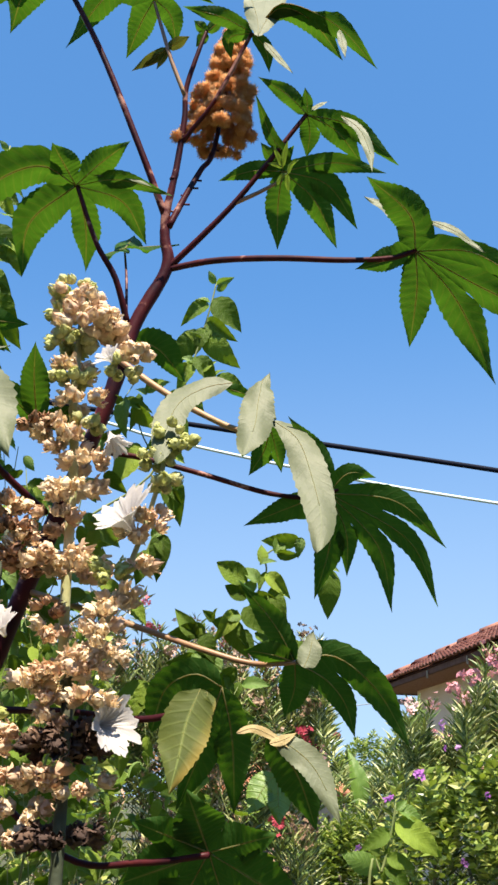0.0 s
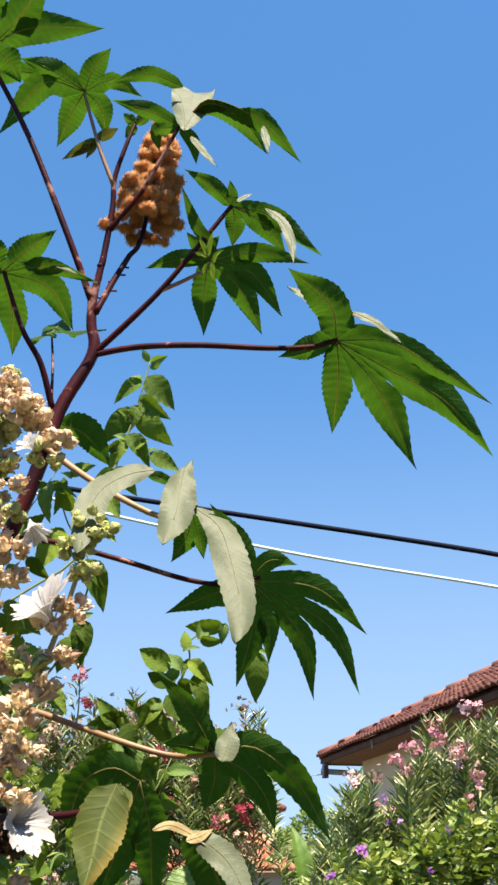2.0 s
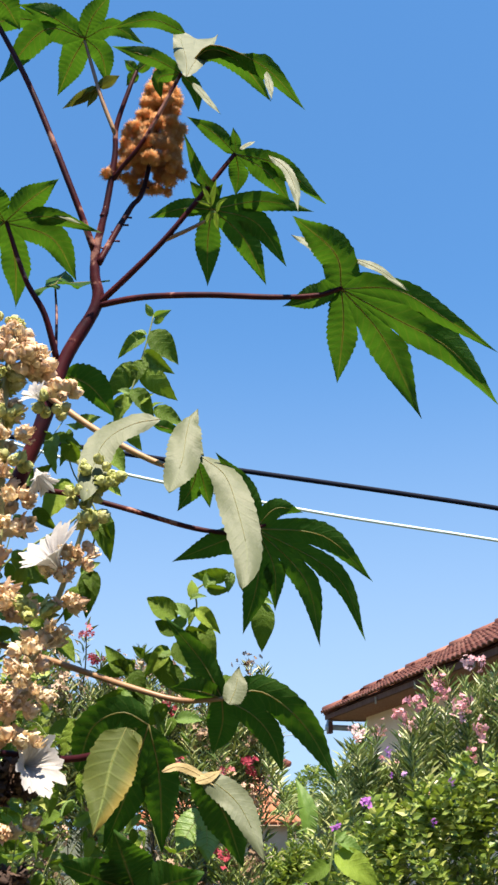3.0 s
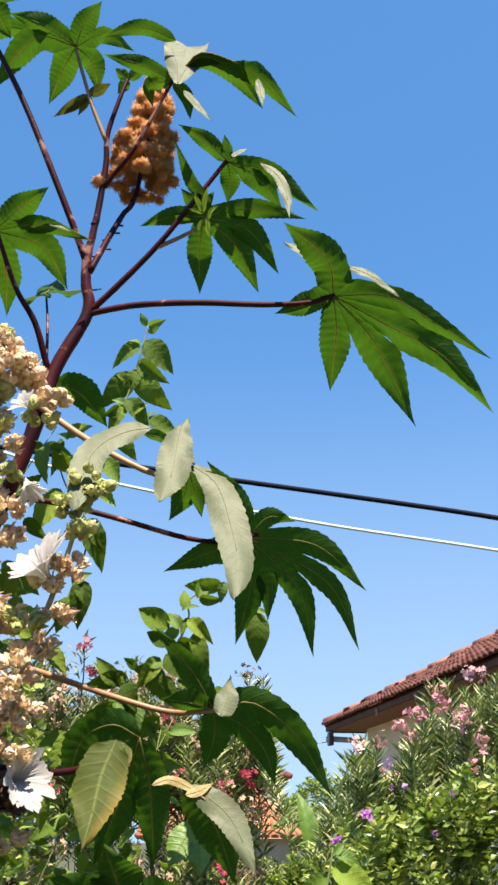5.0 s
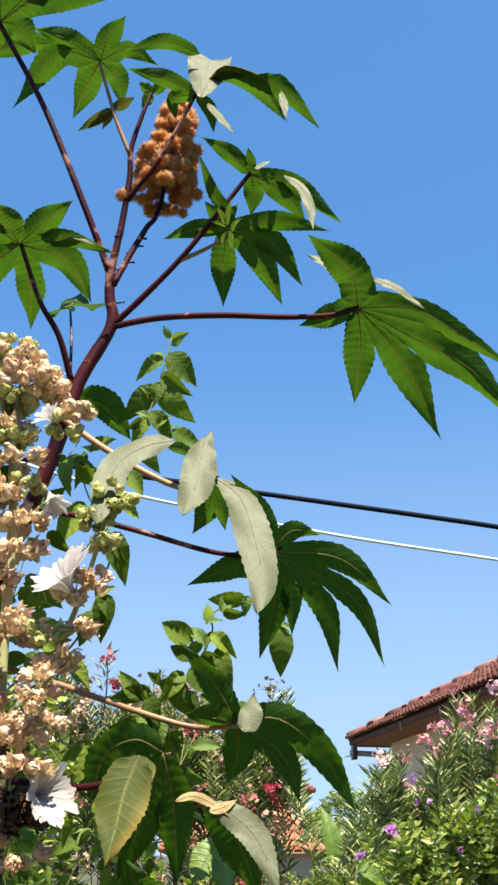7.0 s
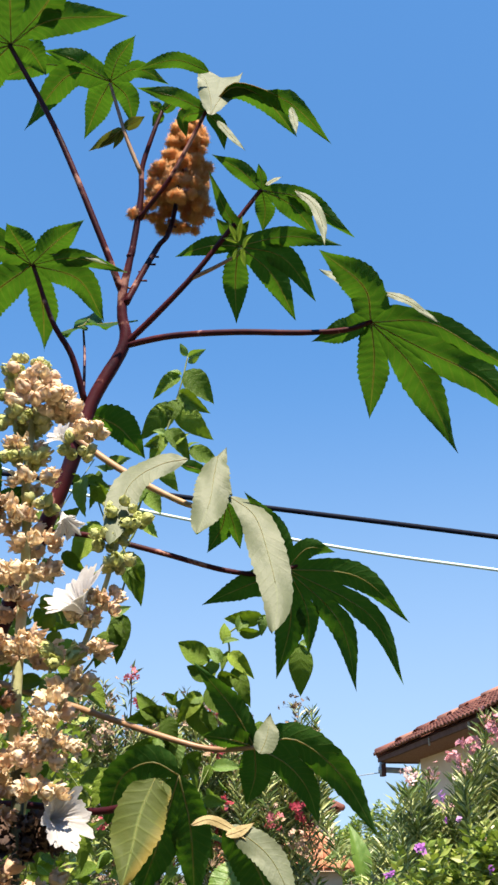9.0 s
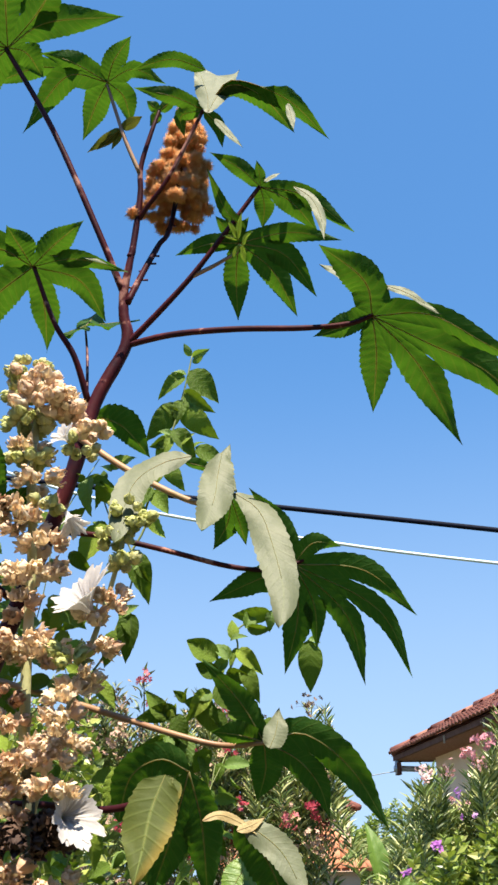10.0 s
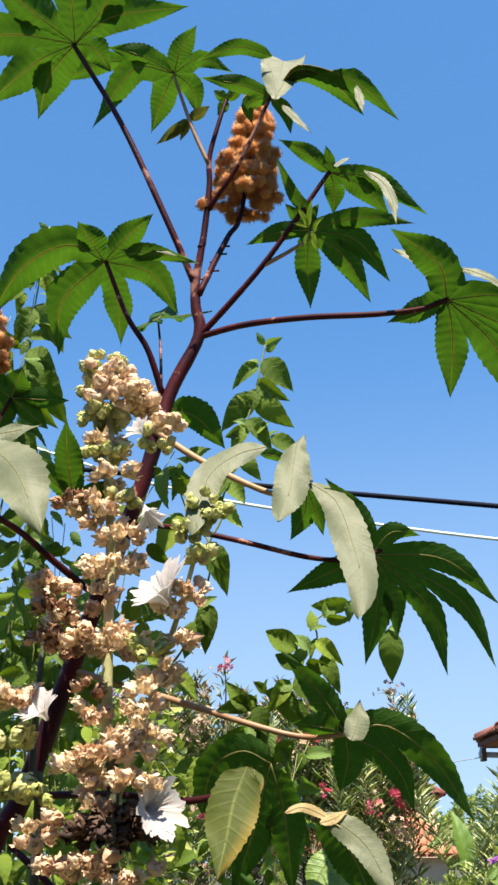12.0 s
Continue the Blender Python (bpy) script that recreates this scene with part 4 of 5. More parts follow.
holly2 = thing("hollyhock", "thin leaning hollyhock stalk with white flower and green buds", "plant", "hollyhock stalks")
HC = (-0.320, 1.540, 1.585)
stem("stalk", holly2, [(HC[0] - 0.05, HC[1], 0.0), HC, (-0.318, 1.530, 1.687), (-0.251, 1.450, 1.841), (-0.214, 1.440, 1.951), (-0.193, 1.440, 2.030), (-0.183, 1.440, 2.091)], 0.006, 0.003, M_STALK, sides=8)
for n, (c, count, spread, mat, size, bud) in enumerate((
        ((-0.179, 1.430, 2.107), 5, 0.019, M_CALYX_GREEN, 0.80, 1),
        ((-0.158, 1.430, 2.090), 3, 0.012, M_CALYX_GREEN, 0.75, 1),
        ((-0.196, 1.430, 2.067), 4, 0.015, M_CALYX_GREEN, 0.85, 1),
        ((-0.183, 1.430, 2.027), 3, 0.010, M_CALYX_GREEN, 0.90, 1),
        ((-0.199, 1.430, 1.983), 4, 0.017, M_CALYX, 0.85, 0),
        ((-0.227, 1.430, 1.945), 4, 0.015, M_CALYX, 0.90, 0),
        ((-0.214, 1.430, 1.904), 4, 0.015, M_CALYX, 0.90, 0),
        ((-0.255, 1.430, 1.892), 5, 0.017, M_CALYX_GREEN, 0.90, 0),
        ((-0.238, 1.430, 1.857), 4, 0.017, M_CALYX, 0.90, 0),
        ((-0.203, 1.430, 1.965), 2, 0.012, M_CALYX, 0.85, 0),
        ((-0.256, 1.430, 1.842), 3, 0.014, M_CALYX, 0.95, 0),
        ((-0.269, 1.430, 1.715), 5, 0.019, M_CALYX, 1.00, 0),
        ((-0.259, 1.430, 1.777), 6, 0.022, M_CALYX, 0.95, 0),
        ((-0.276, 1.430, 1.751), 5, 0.019, M_CALYX, 0.95, 0),
        ((-0.264, 1.430, 1.806), 4, 0.017, M_CALYX, 0.90, 0))):
    calyx_ring(holly2, c, count, spread, mat, 50 + n, size=size, bud=bud)
white_flower(holly2, (-0.222, 1.430, 1.951), (-0.50, -0.55, 0.62), 0.056, 5, 8, 0.55)

holly3 = thing("hollyhock", "third hollyhock stalk behind, with yellow-green buds and dry cases", "plant", "hollyhock stalks")
HD = (-0.422, 1.500, 1.586)
stem("stalk", holly3, [(HD[0], HD[1], 0.0), HD, (-0.435, 1.500, 1.710), (-0.441, 1.520, 1.873), (-0.437, 1.535, 1.990)], 0.007, 0.004, M_STALK_SHADE_DRY)
for n, (c, count, spread, mat, size, bud) in enumerate((
        ((-0.419, 1.460, 1.997), 7, 0.015, M_CALYX, 0.90, 0),
        ((-0.408, 1.460, 1.962), 6, 0.015, M_CALYX_RUST_SHADE, 0.90, 0),
        ((-0.395, 1.460, 1.943), 4, 0.014, M_CALYX, 0.85, 0),
        ((-0.419, 1.460, 1.920), 5, 0.015, M_CALYX_RUST_SHADE, 0.90, 0),
        ((-0.389, 1.460, 1.901), 4, 0.015, M_CALYX_RUST_SHADE, 0.85, 0),
        ((-0.457, 1.460, 1.833), 10, 0.019, M_CALYX, 1.00, 0),
        ((-0.346, 1.460, 1.843), 3, 0.012, M_CALYX_RUST_SHADE, 0.80, 0),
        ((-0.461, 1.460, 1.777), 7, 0.019, M_CALYX_GREEN, 1.05, 1),
        ((-0.456, 1.460, 1.708), 8, 0.021, M_CALYX_GREEN, 1.05, 1),
        ((-0.416, 1.460, 1.699), 3, 0.009, M_CALYX_GREEN, 0.80, 1),
        ((-0.414, 1.460, 1.642), 2, 0.014, M_CALYX, 1.00, 0),
        ((-0.392, 1.460, 2.130), 6, 0.019, M_CALYX_RUST_SHADE, 0.90, 0),
        ((-0.495, 1.460, 1.833), 6, 0.019, M_CALYX, 1.00, 0))):
    calyx_ring(holly3, c, count, spread, mat, 90 + n, size=size, bud=bud)
white_flower(holly3, (-0.402, 1.450, 1.800), (-0.35, -0.60, 0.65), 0.041, 6, 5, 0.62)


# ---- vines ----
def heart_leaf(seed, ratio=0.72, pointed=1.0):
    """A pointed heart-shaped leaf, one long along y, folded along the rib and waved between the side veins."""
    rnd = random.Random(seed)
    verts, faces = [], []
    n = 18
    ph = rnd.uniform(0, 6)
    droop = rnd.uniform(0.1, 0.65)
    cup = rnd.uniform(-0.2, 0.8)
    for i in range(n + 1):
        t = i / n
        w = ratio / 2 * (math.sin(math.pi * min(1, t ** 0.62)) ** 0.8) * (1.0 if t < 0.5 else 1 - 0.25 * pointed * (t - 0.5))
        back = -0.10 * (1 - t) ** 6
        for s in (-1, -0.75, -0.4, 0, 0.4, 0.75, 1):
            z = cup * w * abs(s) - droop * t * t + 0.026 * math.sin(t * 34 - abs(s) * 5) * abs(s) + 0.03 * math.sin(ph + 5 * t + 2 * s) * abs(s)
            verts.append(Vector((s * w, t + back * abs(s) * 1.5 + 0.06 * abs(s) * (1 - t), z)))
    for i in range(n):
        for j in range(6):
            p = i * 7 + j
            faces.append((p, p + 1, p + 8, p + 7))
    return verts, faces


def with_veins(me):
    layer = me.uv_layers.new(name="blade")
    for loop in me.loops:
        i = loop.vertex_index
        layer.data[loop.index].uv = ((-1, -0.75, -0.4, 0, 0.4, 0.75, 1)[i % 7] * 2.5, (i // 7) / 18)
    return me


HEART = [with_veins(mesh_of("vine_leaf", *heart_leaf(k, 0.50 + 0.05 * (k % 4)), M_VINE)) for k in range(8)]
HEART_YOUNG = [with_veins(mesh_of("vine_leaf", *heart_leaf(k + 20, 0.6), M_VINE_YOUNG)) for k in range(3)]


def leaf_at(parent, base, tip, rnd, young=False, normal=None, length=None):
    base, tip = Vector(base), Vector(tip)
    y = (tip - base).normalized()
    nrm = Vector(normal) if normal else Vector((rnd.uniform(-0.6, 0.6), rnd.uniform(-1, -0.2), rnd.uniform(-0.1, 1.1) if rnd.random() < 0.7 else rnd.uniform(-0.9, 0.2)))
    z = (nrm - nrm.dot(y) * y).normalized()
    x = y.cross(z)
    s = length or (tip - base).length
    m = Matrix.Translation(base) @ Matrix((x, y, z)).transposed().to_4x4() @ Matrix.Scale(s, 4)
    place("vine_leaf", rnd.choice(HEART_YOUNG if young else HEART), parent, "", m)


def vine(label, points, pairs, seed, r=0.0024, young=(), extra=0.55, tilt=(-0.25, 0.8)):
    """A climbing stem through the points; pairs: base and tip of leaves that hang clear of it."""
    rnd = random.Random(seed)
    v = thing("climbing_vine", label, "vine", "climbing vines")
    stem("stem", v, points, r, r * 0.6, M_TWIG, sides=6)
    for k, (b, t) in enumerate(pairs):
        b, t = Vector(b), Vector(t)
        leaf_at(v, b.lerp(t, 0.1), t.lerp(b, 0.05), rnd, k in young, (rnd.uniform(-0.45, 0.45), -1, rnd.uniform(*tilt)))
        turned = Vector((t.x - b.x, t.y - b.y, t.z - b.z))
        turned.rotate(Euler((rnd.uniform(-0.5, 0.5), rnd.choice((-1, 1)) * rnd.uniform(0.9, 1.8), 0)))
        if rnd.random() < extra:
            leaf_at(v, b, b + turned.normalized() * rnd.uniform(0.022, 0.04), rnd, rnd.random() < 0.4, (rnd.uniform(-0.6, 0.6), -1, rnd.uniform(-0.2, 0.9)))
    return v, rnd


vine("young climbing vine shoot standing against the sky", [(ROOT[0], 2.55, 0), (-0.70, 2.58, 1.9), (-0.340, 2.600, 2.409), (-0.301, 2.600, 2.537), (-0.265, 2.600, 2.651), (-0.242, 2.600, 2.727), (-0.219, 2.600, 2.813), (-0.195, 2.600, 2.910), (-0.177, 2.600, 3.004)], [
    ((-0.181, 2.600, 2.997), (-0.199, 2.570, 3.027)), ((-0.177, 2.600, 2.997), (-0.131, 2.570, 3.000)), ((-0.178, 2.600, 2.979), (-0.146, 2.570, 2.979)), ((-0.198, 2.600, 2.938), (-0.270, 2.570, 2.875)), ((-0.185, 2.600, 2.953), (-0.107, 2.570, 2.851)), ((-0.215, 2.600, 2.848), (-0.296, 2.570, 2.746)), ((-0.200, 2.600, 2.885), (-0.133, 2.570, 2.807)), ((-0.212, 2.600, 2.839), (-0.127, 2.570, 2.737)), ((-0.204, 2.600, 2.857), (-0.226, 2.570, 2.782)), ((-0.232, 2.600, 2.767), (-0.164, 2.570, 2.681)), ((-0.236, 2.600, 2.749), (-0.274, 2.570, 2.665)), ((-0.214, 2.600, 2.717), (-0.179, 2.570, 2.745)), ((-0.169, 2.600, 2.711), (-0.080, 2.570, 2.647)), ((-0.262, 2.600, 2.660), (-0.313, 2.570, 2.576)), ((-0.255, 2.600, 2.668), (-0.209, 2.570, 2.590)), ((-0.286, 2.600, 2.594), (-0.333, 2.570, 2.511)), ((-0.281, 2.600, 2.585), (-0.241, 2.570, 2.507)), ((-0.245, 2.600, 2.736), (-0.290, 2.570, 2.700)), ((-0.213, 2.600, 2.813), (-0.257, 2.570, 2.828)), ((-0.301, 2.600, 2.537), (-0.351, 2.570, 2.472)), ((-0.297, 2.600, 2.520), (-0.252, 2.570, 2.436))], 5, r=0.0036, young=(0, 1, 2), extra=0.15, tilt=(-0.85, 0.15))
vine("young vine shoot climbing at the edge of the castor plant", [(-0.95, 2.0, 0), (-0.80, 2.0, 1.5), (-0.698, 2.000, 2.370), (-0.684, 2.000, 2.502), (-0.678, 2.000, 2.670), (-0.666, 2.000, 2.817), (-0.656, 2.000, 2.925), (-0.646, 2.000, 3.032)], [
    ((-0.648, 2.000, 3.019), (-0.662, 1.970, 3.027)), ((-0.645, 2.000, 3.022), (-0.601, 1.970, 2.992)), ((-0.648, 2.000, 3.016), (-0.613, 1.970, 2.961)), ((-0.662, 2.000, 2.909), (-0.604, 1.970, 2.856)), ((-0.661, 2.000, 2.925), (-0.678, 1.970, 2.849)), ((-0.666, 2.000, 2.817), (-0.603, 1.970, 2.729)), ((-0.668, 2.000, 2.810), (-0.694, 1.970, 2.713)), ((-0.673, 2.000, 2.699), (-0.605, 1.970, 2.643)), ((-0.674, 2.000, 2.670), (-0.588, 1.970, 2.531)), ((-0.677, 2.000, 2.656), (-0.695, 1.970, 2.565)), ((-0.680, 2.000, 2.613), (-0.621, 1.970, 2.506)), ((-0.680, 2.000, 2.585), (-0.711, 1.970, 2.515)), ((-0.684, 2.000, 2.502), (-0.627, 1.970, 2.420)), ((-0.685, 2.000, 2.489), (-0.719, 1.970, 2.438)), ((-0.671, 2.000, 2.758), (-0.629, 1.970, 2.768))], 15, r=0.0026, young=(0, 1, 2), extra=0.3)
vine("climbing vine with dark heart-shaped leaves among the seed stalks", [(ROOT[0] + 0.05, 1.70, 0), (-0.479, 1.680, 1.722), (-0.364, 1.680, 1.852), (-0.275, 1.700, 1.917), (-0.233, 1.700, 1.992), (-0.205, 1.700, 2.111), (-0.251, 1.700, 2.196), (-0.276, 1.720, 2.269)], [
    ((-0.249, 1.690, 2.177), (-0.304, 1.680, 2.104)), ((-0.255, 1.700, 2.164), (-0.281, 1.700, 2.197)), ((-0.213, 1.690, 2.128), (-0.170, 1.680, 2.044)), ((-0.198, 1.690, 2.102), (-0.182, 1.680, 2.074)),
    ((-0.208, 1.690, 2.018), (-0.212, 1.670, 1.940)), ((-0.225, 1.690, 2.014), (-0.195, 1.670, 1.980)), ((-0.228, 1.700, 1.992), (-0.248, 1.680, 1.932)), ((-0.264, 1.690, 1.910), (-0.224, 1.680, 1.857)),
    ((-0.275, 1.700, 1.917), (-0.324, 1.700, 1.938)), ((-0.306, 1.600, 2.000), (-0.321, 1.600, 1.964)), ((-0.295, 1.600, 1.972), (-0.326, 1.600, 1.919)), ((-0.251, 1.700, 2.250), (-0.287, 1.700, 2.219)),
    ((-0.262, 1.700, 2.261), (-0.299, 1.700, 2.274)), ((-0.266, 1.660, 2.023), (-0.327, 1.660, 1.987)), ((-0.311, 1.580, 1.888), (-0.360, 1.580, 1.881)), ((-0.255, 1.720, 2.290), (-0.214, 1.720, 2.333))], 6)
vine("vine tip with drooping leaves over the oleander", [(ROOT[0] + 0.08, 1.70, 0), (-0.392, 1.700, 1.576), (-0.257, 1.720, 1.684), (-0.140, 1.720, 1.816), (-0.065, 1.700, 1.881), (-0.028, 1.700, 1.949), (-0.028, 1.700, 1.984), (0.001, 1.700, 2.005)], [
    ((0.033, 1.690, 2.013), (-0.037, 1.690, 2.001)), ((-0.011, 1.690, 1.989), (0.032, 1.690, 1.978)), ((0.110, 2.100, 2.055), (0.111, 2.080, 1.955)), ((-0.057, 1.690, 1.935), (-0.116, 1.690, 1.973)),
    ((-0.042, 1.690, 1.937), (-0.075, 1.690, 1.912)), ((-0.028, 1.690, 1.952), (0.012, 1.670, 1.915)), ((-0.018, 1.690, 1.928), (0.006, 1.670, 1.868)), ((-0.036, 1.690, 1.967), (-0.029, 1.690, 2.007)),
    ((-0.056, 1.690, 1.908), (-0.100, 1.690, 1.931)), ((-0.065, 1.690, 1.893), (-0.027, 1.670, 1.848)), ((-0.094, 1.700, 1.880), (-0.068, 1.680, 1.812)), ((-0.113, 1.700, 1.870), (-0.131, 1.680, 1.885)),
    ((-0.127, 1.700, 1.860), (-0.191, 1.680, 1.837)), ((-0.131, 1.700, 1.851), (-0.114, 1.680, 1.802)), ((-0.140, 1.700, 1.841), (-0.179, 1.680, 1.885)), ((-0.144, 1.700, 1.813), (-0.184, 1.680, 1.791)),
    ((-0.075, 1.700, 1.890), (-0.106, 1.680, 1.839)), ((-0.047, 1.700, 1.915), (-0.003, 1.680, 1.898))], 7, young=(4,), tilt=(-0.7, 0.3))


vine("pale-stemmed vine shoot in front of the flowering shrub", [(0.264 - 0.05, 3.1, 0), (0.274, 3.000, 1.316), (0.315, 3.000, 1.405), (0.342, 3.000, 1.499), (0.359, 3.000, 1.581)], [
    ((0.360, 3.000, 1.565), (0.450, 3.000, 1.540)), ((0.352, 3.000, 1.534), (0.481, 2.950, 1.465)), ((0.341, 3.000, 1.508), (0.261, 2.970, 1.466)), ((0.321, 3.000, 1.414), (0.401, 2.970, 1.367)),
    ((0.315, 3.000, 1.405), (0.201, 2.970, 1.444)), ((0.327, 3.000, 1.443), (0.402, 2.970, 1.418)), ((0.283, 3.000, 1.340), (0.214, 2.970, 1.347))], 8, r=0.005, young=(0, 4))


# thicket of vines behind the castor plant, leaf by leaf
def thicket(label, strands, seed, size=(0.045, 0.075), gap=0.05):
    rnd = random.Random(seed)
    v = thing("climbing_vine", label, "vine", "climbing vines")
    for pts in strands:
        stem("stem", v, pts, 0.0011, 0.0009, M_TWIG, sides=5, per=5)
        line = spline(pts, 12)
        run = 0.0
        for a, b in zip(line, line[1:]):
            run += (b - a).length
            if run > gap:
                run = 0.0
                if a.z < 1.1:
                    continue
                side = Vector((rnd.uniform(-1, 1), rnd.uniform(-0.8, 0.3), rnd.uniform(-0.9, 0.5))).normalized()
                base = a + side * rnd.uniform(0.01, 0.04)
                leaf_at(v, base, base + Vector((side.x, side.y * 0.5, side.z - 0.45)).normalized() * rnd.uniform(*size), rnd, rnd.random() < 0.25)
    return v


def strand(rnd, x, y, top, lean):
    return [(x - lean, y + 0.1, 0.0), (x - lean * 0.6 + rnd.uniform(-0.05, 0.05), y, top * 0.5)] + [
        (x + lean * 0.3 * q + rnd.uniform(-0.06, 0.06), y + rnd.uniform(-0.05, 0.05), top * (0.6 + 0.4 * q)) for q in (0.0, 0.25, 0.5, 0.75, 1.0)]


rv = random.Random(12)
L0, L1 = (-0.810, 2.100, 2.225), (-0.432, 2.100, 1.969)
thicket("tangle of dark green vine leaves behind the stalks", [strand(rv, L0[0] + (L1[0] - L0[0]) * k / 10, 2.0 + rv.uniform(-0.15, 0.25), 1.6 + rv.uniform(0.55, 0.95) - 0.05 * k, 0.1) for k in range(11)], 21, (0.04, 0.065), 0.022)
L0, L1 = (-0.487, 2.200, 1.867), (-0.057, 2.200, 1.746)
thicket("low tangle of vine leaves under the castor leaves", [strand(rv, L0[0] + (L1[0] - L0[0]) * k / 10, 2.15 + rv.uniform(-0.2, 0.25), 1.58 + rv.uniform(0.0, 0.26), 0.12) for k in range(10)], 22, (0.03, 0.05), 0.016)
L0 = (-0.617, 1.900, 2.534)
thicket("vine shoot climbing beside the castor plant", [
    [(L0[0] - 0.1, 1.95, 0), (L0[0] - 0.05, 1.92, 1.4), (-0.621, 1.900, 2.281), (-0.654, 1.900, 2.536), (-0.638, 1.900, 2.728), (-0.621, 1.900, 2.949)],
    [(L0[0] - 0.2, 1.95, 0), (L0[0] - 0.14, 1.92, 1.4), (-0.700, 1.920, 2.291), (-0.750, 1.920, 2.551), (-0.691, 1.920, 2.743)],
    [(L0[0] - 0.12, 1.95, 0), (L0[0] - 0.08, 1.9, 1.4), (-0.598, 1.900, 2.280), (-0.672, 1.900, 2.459), (-0.648, 1.900, 2.617), (-0.599, 1.900, 2.726)]], 23, (0.035, 0.055), 0.016)


thicket("thick curtain of vine leaves beside the castor trunk", [
    [(ROOT[0] - 0.05 + 0.02 * k, 1.9 + 0.03 * (k % 3), 0), (ROOT[0] + 0.03 * k, 1.86, 1.2), (-0.574, 1.800, 1.825), (-0.537, 1.780, 1.969), (-0.589, 1.800, 2.133), (-0.563, 1.820, 2.298), (-0.642, 1.840, 2.482)] if k == 0 else
    [(ROOT[0] - 0.05 + 0.03 * k, 1.95, 0), (ROOT[0] + 0.04 * k, 1.9, 1.2)] + [(-0.612 + 0.032 * k + 0.02 * math.sin(3 * k + q), 1.85 + 0.05 * math.sin(2 * k + q), 1.792 + 0.135 * q * (1 - 0.07 * k)) for q in range(5)]
    for k in range(6)], 25, (0.032, 0.052), 0.013)
thicket("vine running along the lower leaf stalk", [
    [(ROOT[0] + 0.1, 1.72, 0), (-0.345, 1.720, 1.612), (-0.252, 1.730, 1.740), (-0.160, 1.720, 1.825), (-0.074, 1.720, 1.855), (0.003, 1.720, 1.800)],
    [(ROOT[0] + 0.12, 1.74, 0), (-0.310, 1.740, 1.595), (-0.223, 1.750, 1.696), (-0.132, 1.760, 1.783), (-0.054, 1.760, 1.803)],
    [(ROOT[0] + 0.02, 1.70, 0), (-0.461, 1.680, 1.739), (-0.393, 1.670, 1.897), (-0.353, 1.660, 2.036), (-0.333, 1.660, 2.165), (-0.270, 1.680, 2.298)]], 24, (0.04, 0.06), 0.017)


# ---- shrubs ----
def leaf_cloud(blades, width_ratio, rnd):
    """Many small pointed leaves, each folded along its rib. blades: base, direction, length."""
    verts, faces = [], []
    for base, d, length in blades:
        d = Vector(d).normalized()
        n = Vector((rnd.uniform(-1, 1), rnd.uniform(-1, 1), rnd.uniform(0.1, 1)))
        n = (n - n.dot(d) * d)
        n = n.normalized() if n.length > 1e-4 else d.orthogonal().normalized()
        s = d.cross(n) * (length * width_ratio / 2)
        o = len(verts)
        b = Vector(base)
        bend = -0.12 * length
        verts += [b, b + d * length * 0.45 + s + n * length * 0.03, b + d * length * 0.45 - n * length * 0.02, b + d * length * 0.45 - s + n * length * 0.03, b + d * length + Vector((0, 0, bend))]
        faces += [(o, o + 1, o + 2), (o, o + 2, o + 3), (o + 1, o + 4, o + 2), (o + 2, o + 4, o + 3)]
    return verts, faces


def blossom_data(seed, count, spread, petal):
    """A cluster of five-petalled flowers on short stalks from one point."""
    rnd = random.Random(seed)
    verts, faces = [Vector((0, 0, -spread)), Vector((0.004, 0, -spread))], []
    for _ in range(count):
        c = Vector((rnd.gauss(0, spread), rnd.gauss(0, spread), rnd.gauss(0, spread * 0.8))) if count > 1 else Vector((0, 0, 0))
        ax = (c + Vector((rnd.uniform(-0.02, 0.02), rnd.uniform(-0.06, -0.01), rnd.uniform(0, 0.03)))).normalized()
        u = ax.orthogonal().normalized()
        w = ax.cross(u)
        hub = len(verts)
        verts.append(c)
        faces.append((0, 1, hub))
        for k in range(5):
            a = 2 * math.pi * k / 5 + rnd.uniform(-0.2, 0.2)
            d = (math.cos(a) * u + math.sin(a) * w)
            e = ax.cross(d) * petal * rnd.uniform(0.28, 0.42)
            o = len(verts)
            verts += [c + d * petal * 0.6 + e + ax * petal * rnd.uniform(0.1, 0.5), c + d * petal * rnd.uniform(0.8, 1.1) + ax * petal * rnd.uniform(-0.2, 0.5), c + d * petal * 0.6 - e + ax * petal * rnd.uniform(0.1, 0.5)]
            faces += [(hub, o, o + 1), (hub, o + 1, o + 2)]
    return verts, faces


PINK = [mesh_of("blossom", *blossom_data(k, 12, 0.034, 0.030), M_PINK) for k in range(4)]
RED = [mesh_of("blossom", *blossom_data(k + 9, 7, 0.028, 0.022), M_RED) for k in range(4)]
DRY = [mesh_of("seed_head_spray", *blossom_data(k + 19, 16, 0.05, 0.022), M_SEEDHEAD) for k in range(4)]
PURPLE = [mesh_of("purple_flower", *blossom_data(k + 29, 3, 0.022, 0.038), M_PURPLE) for k in range(4)]


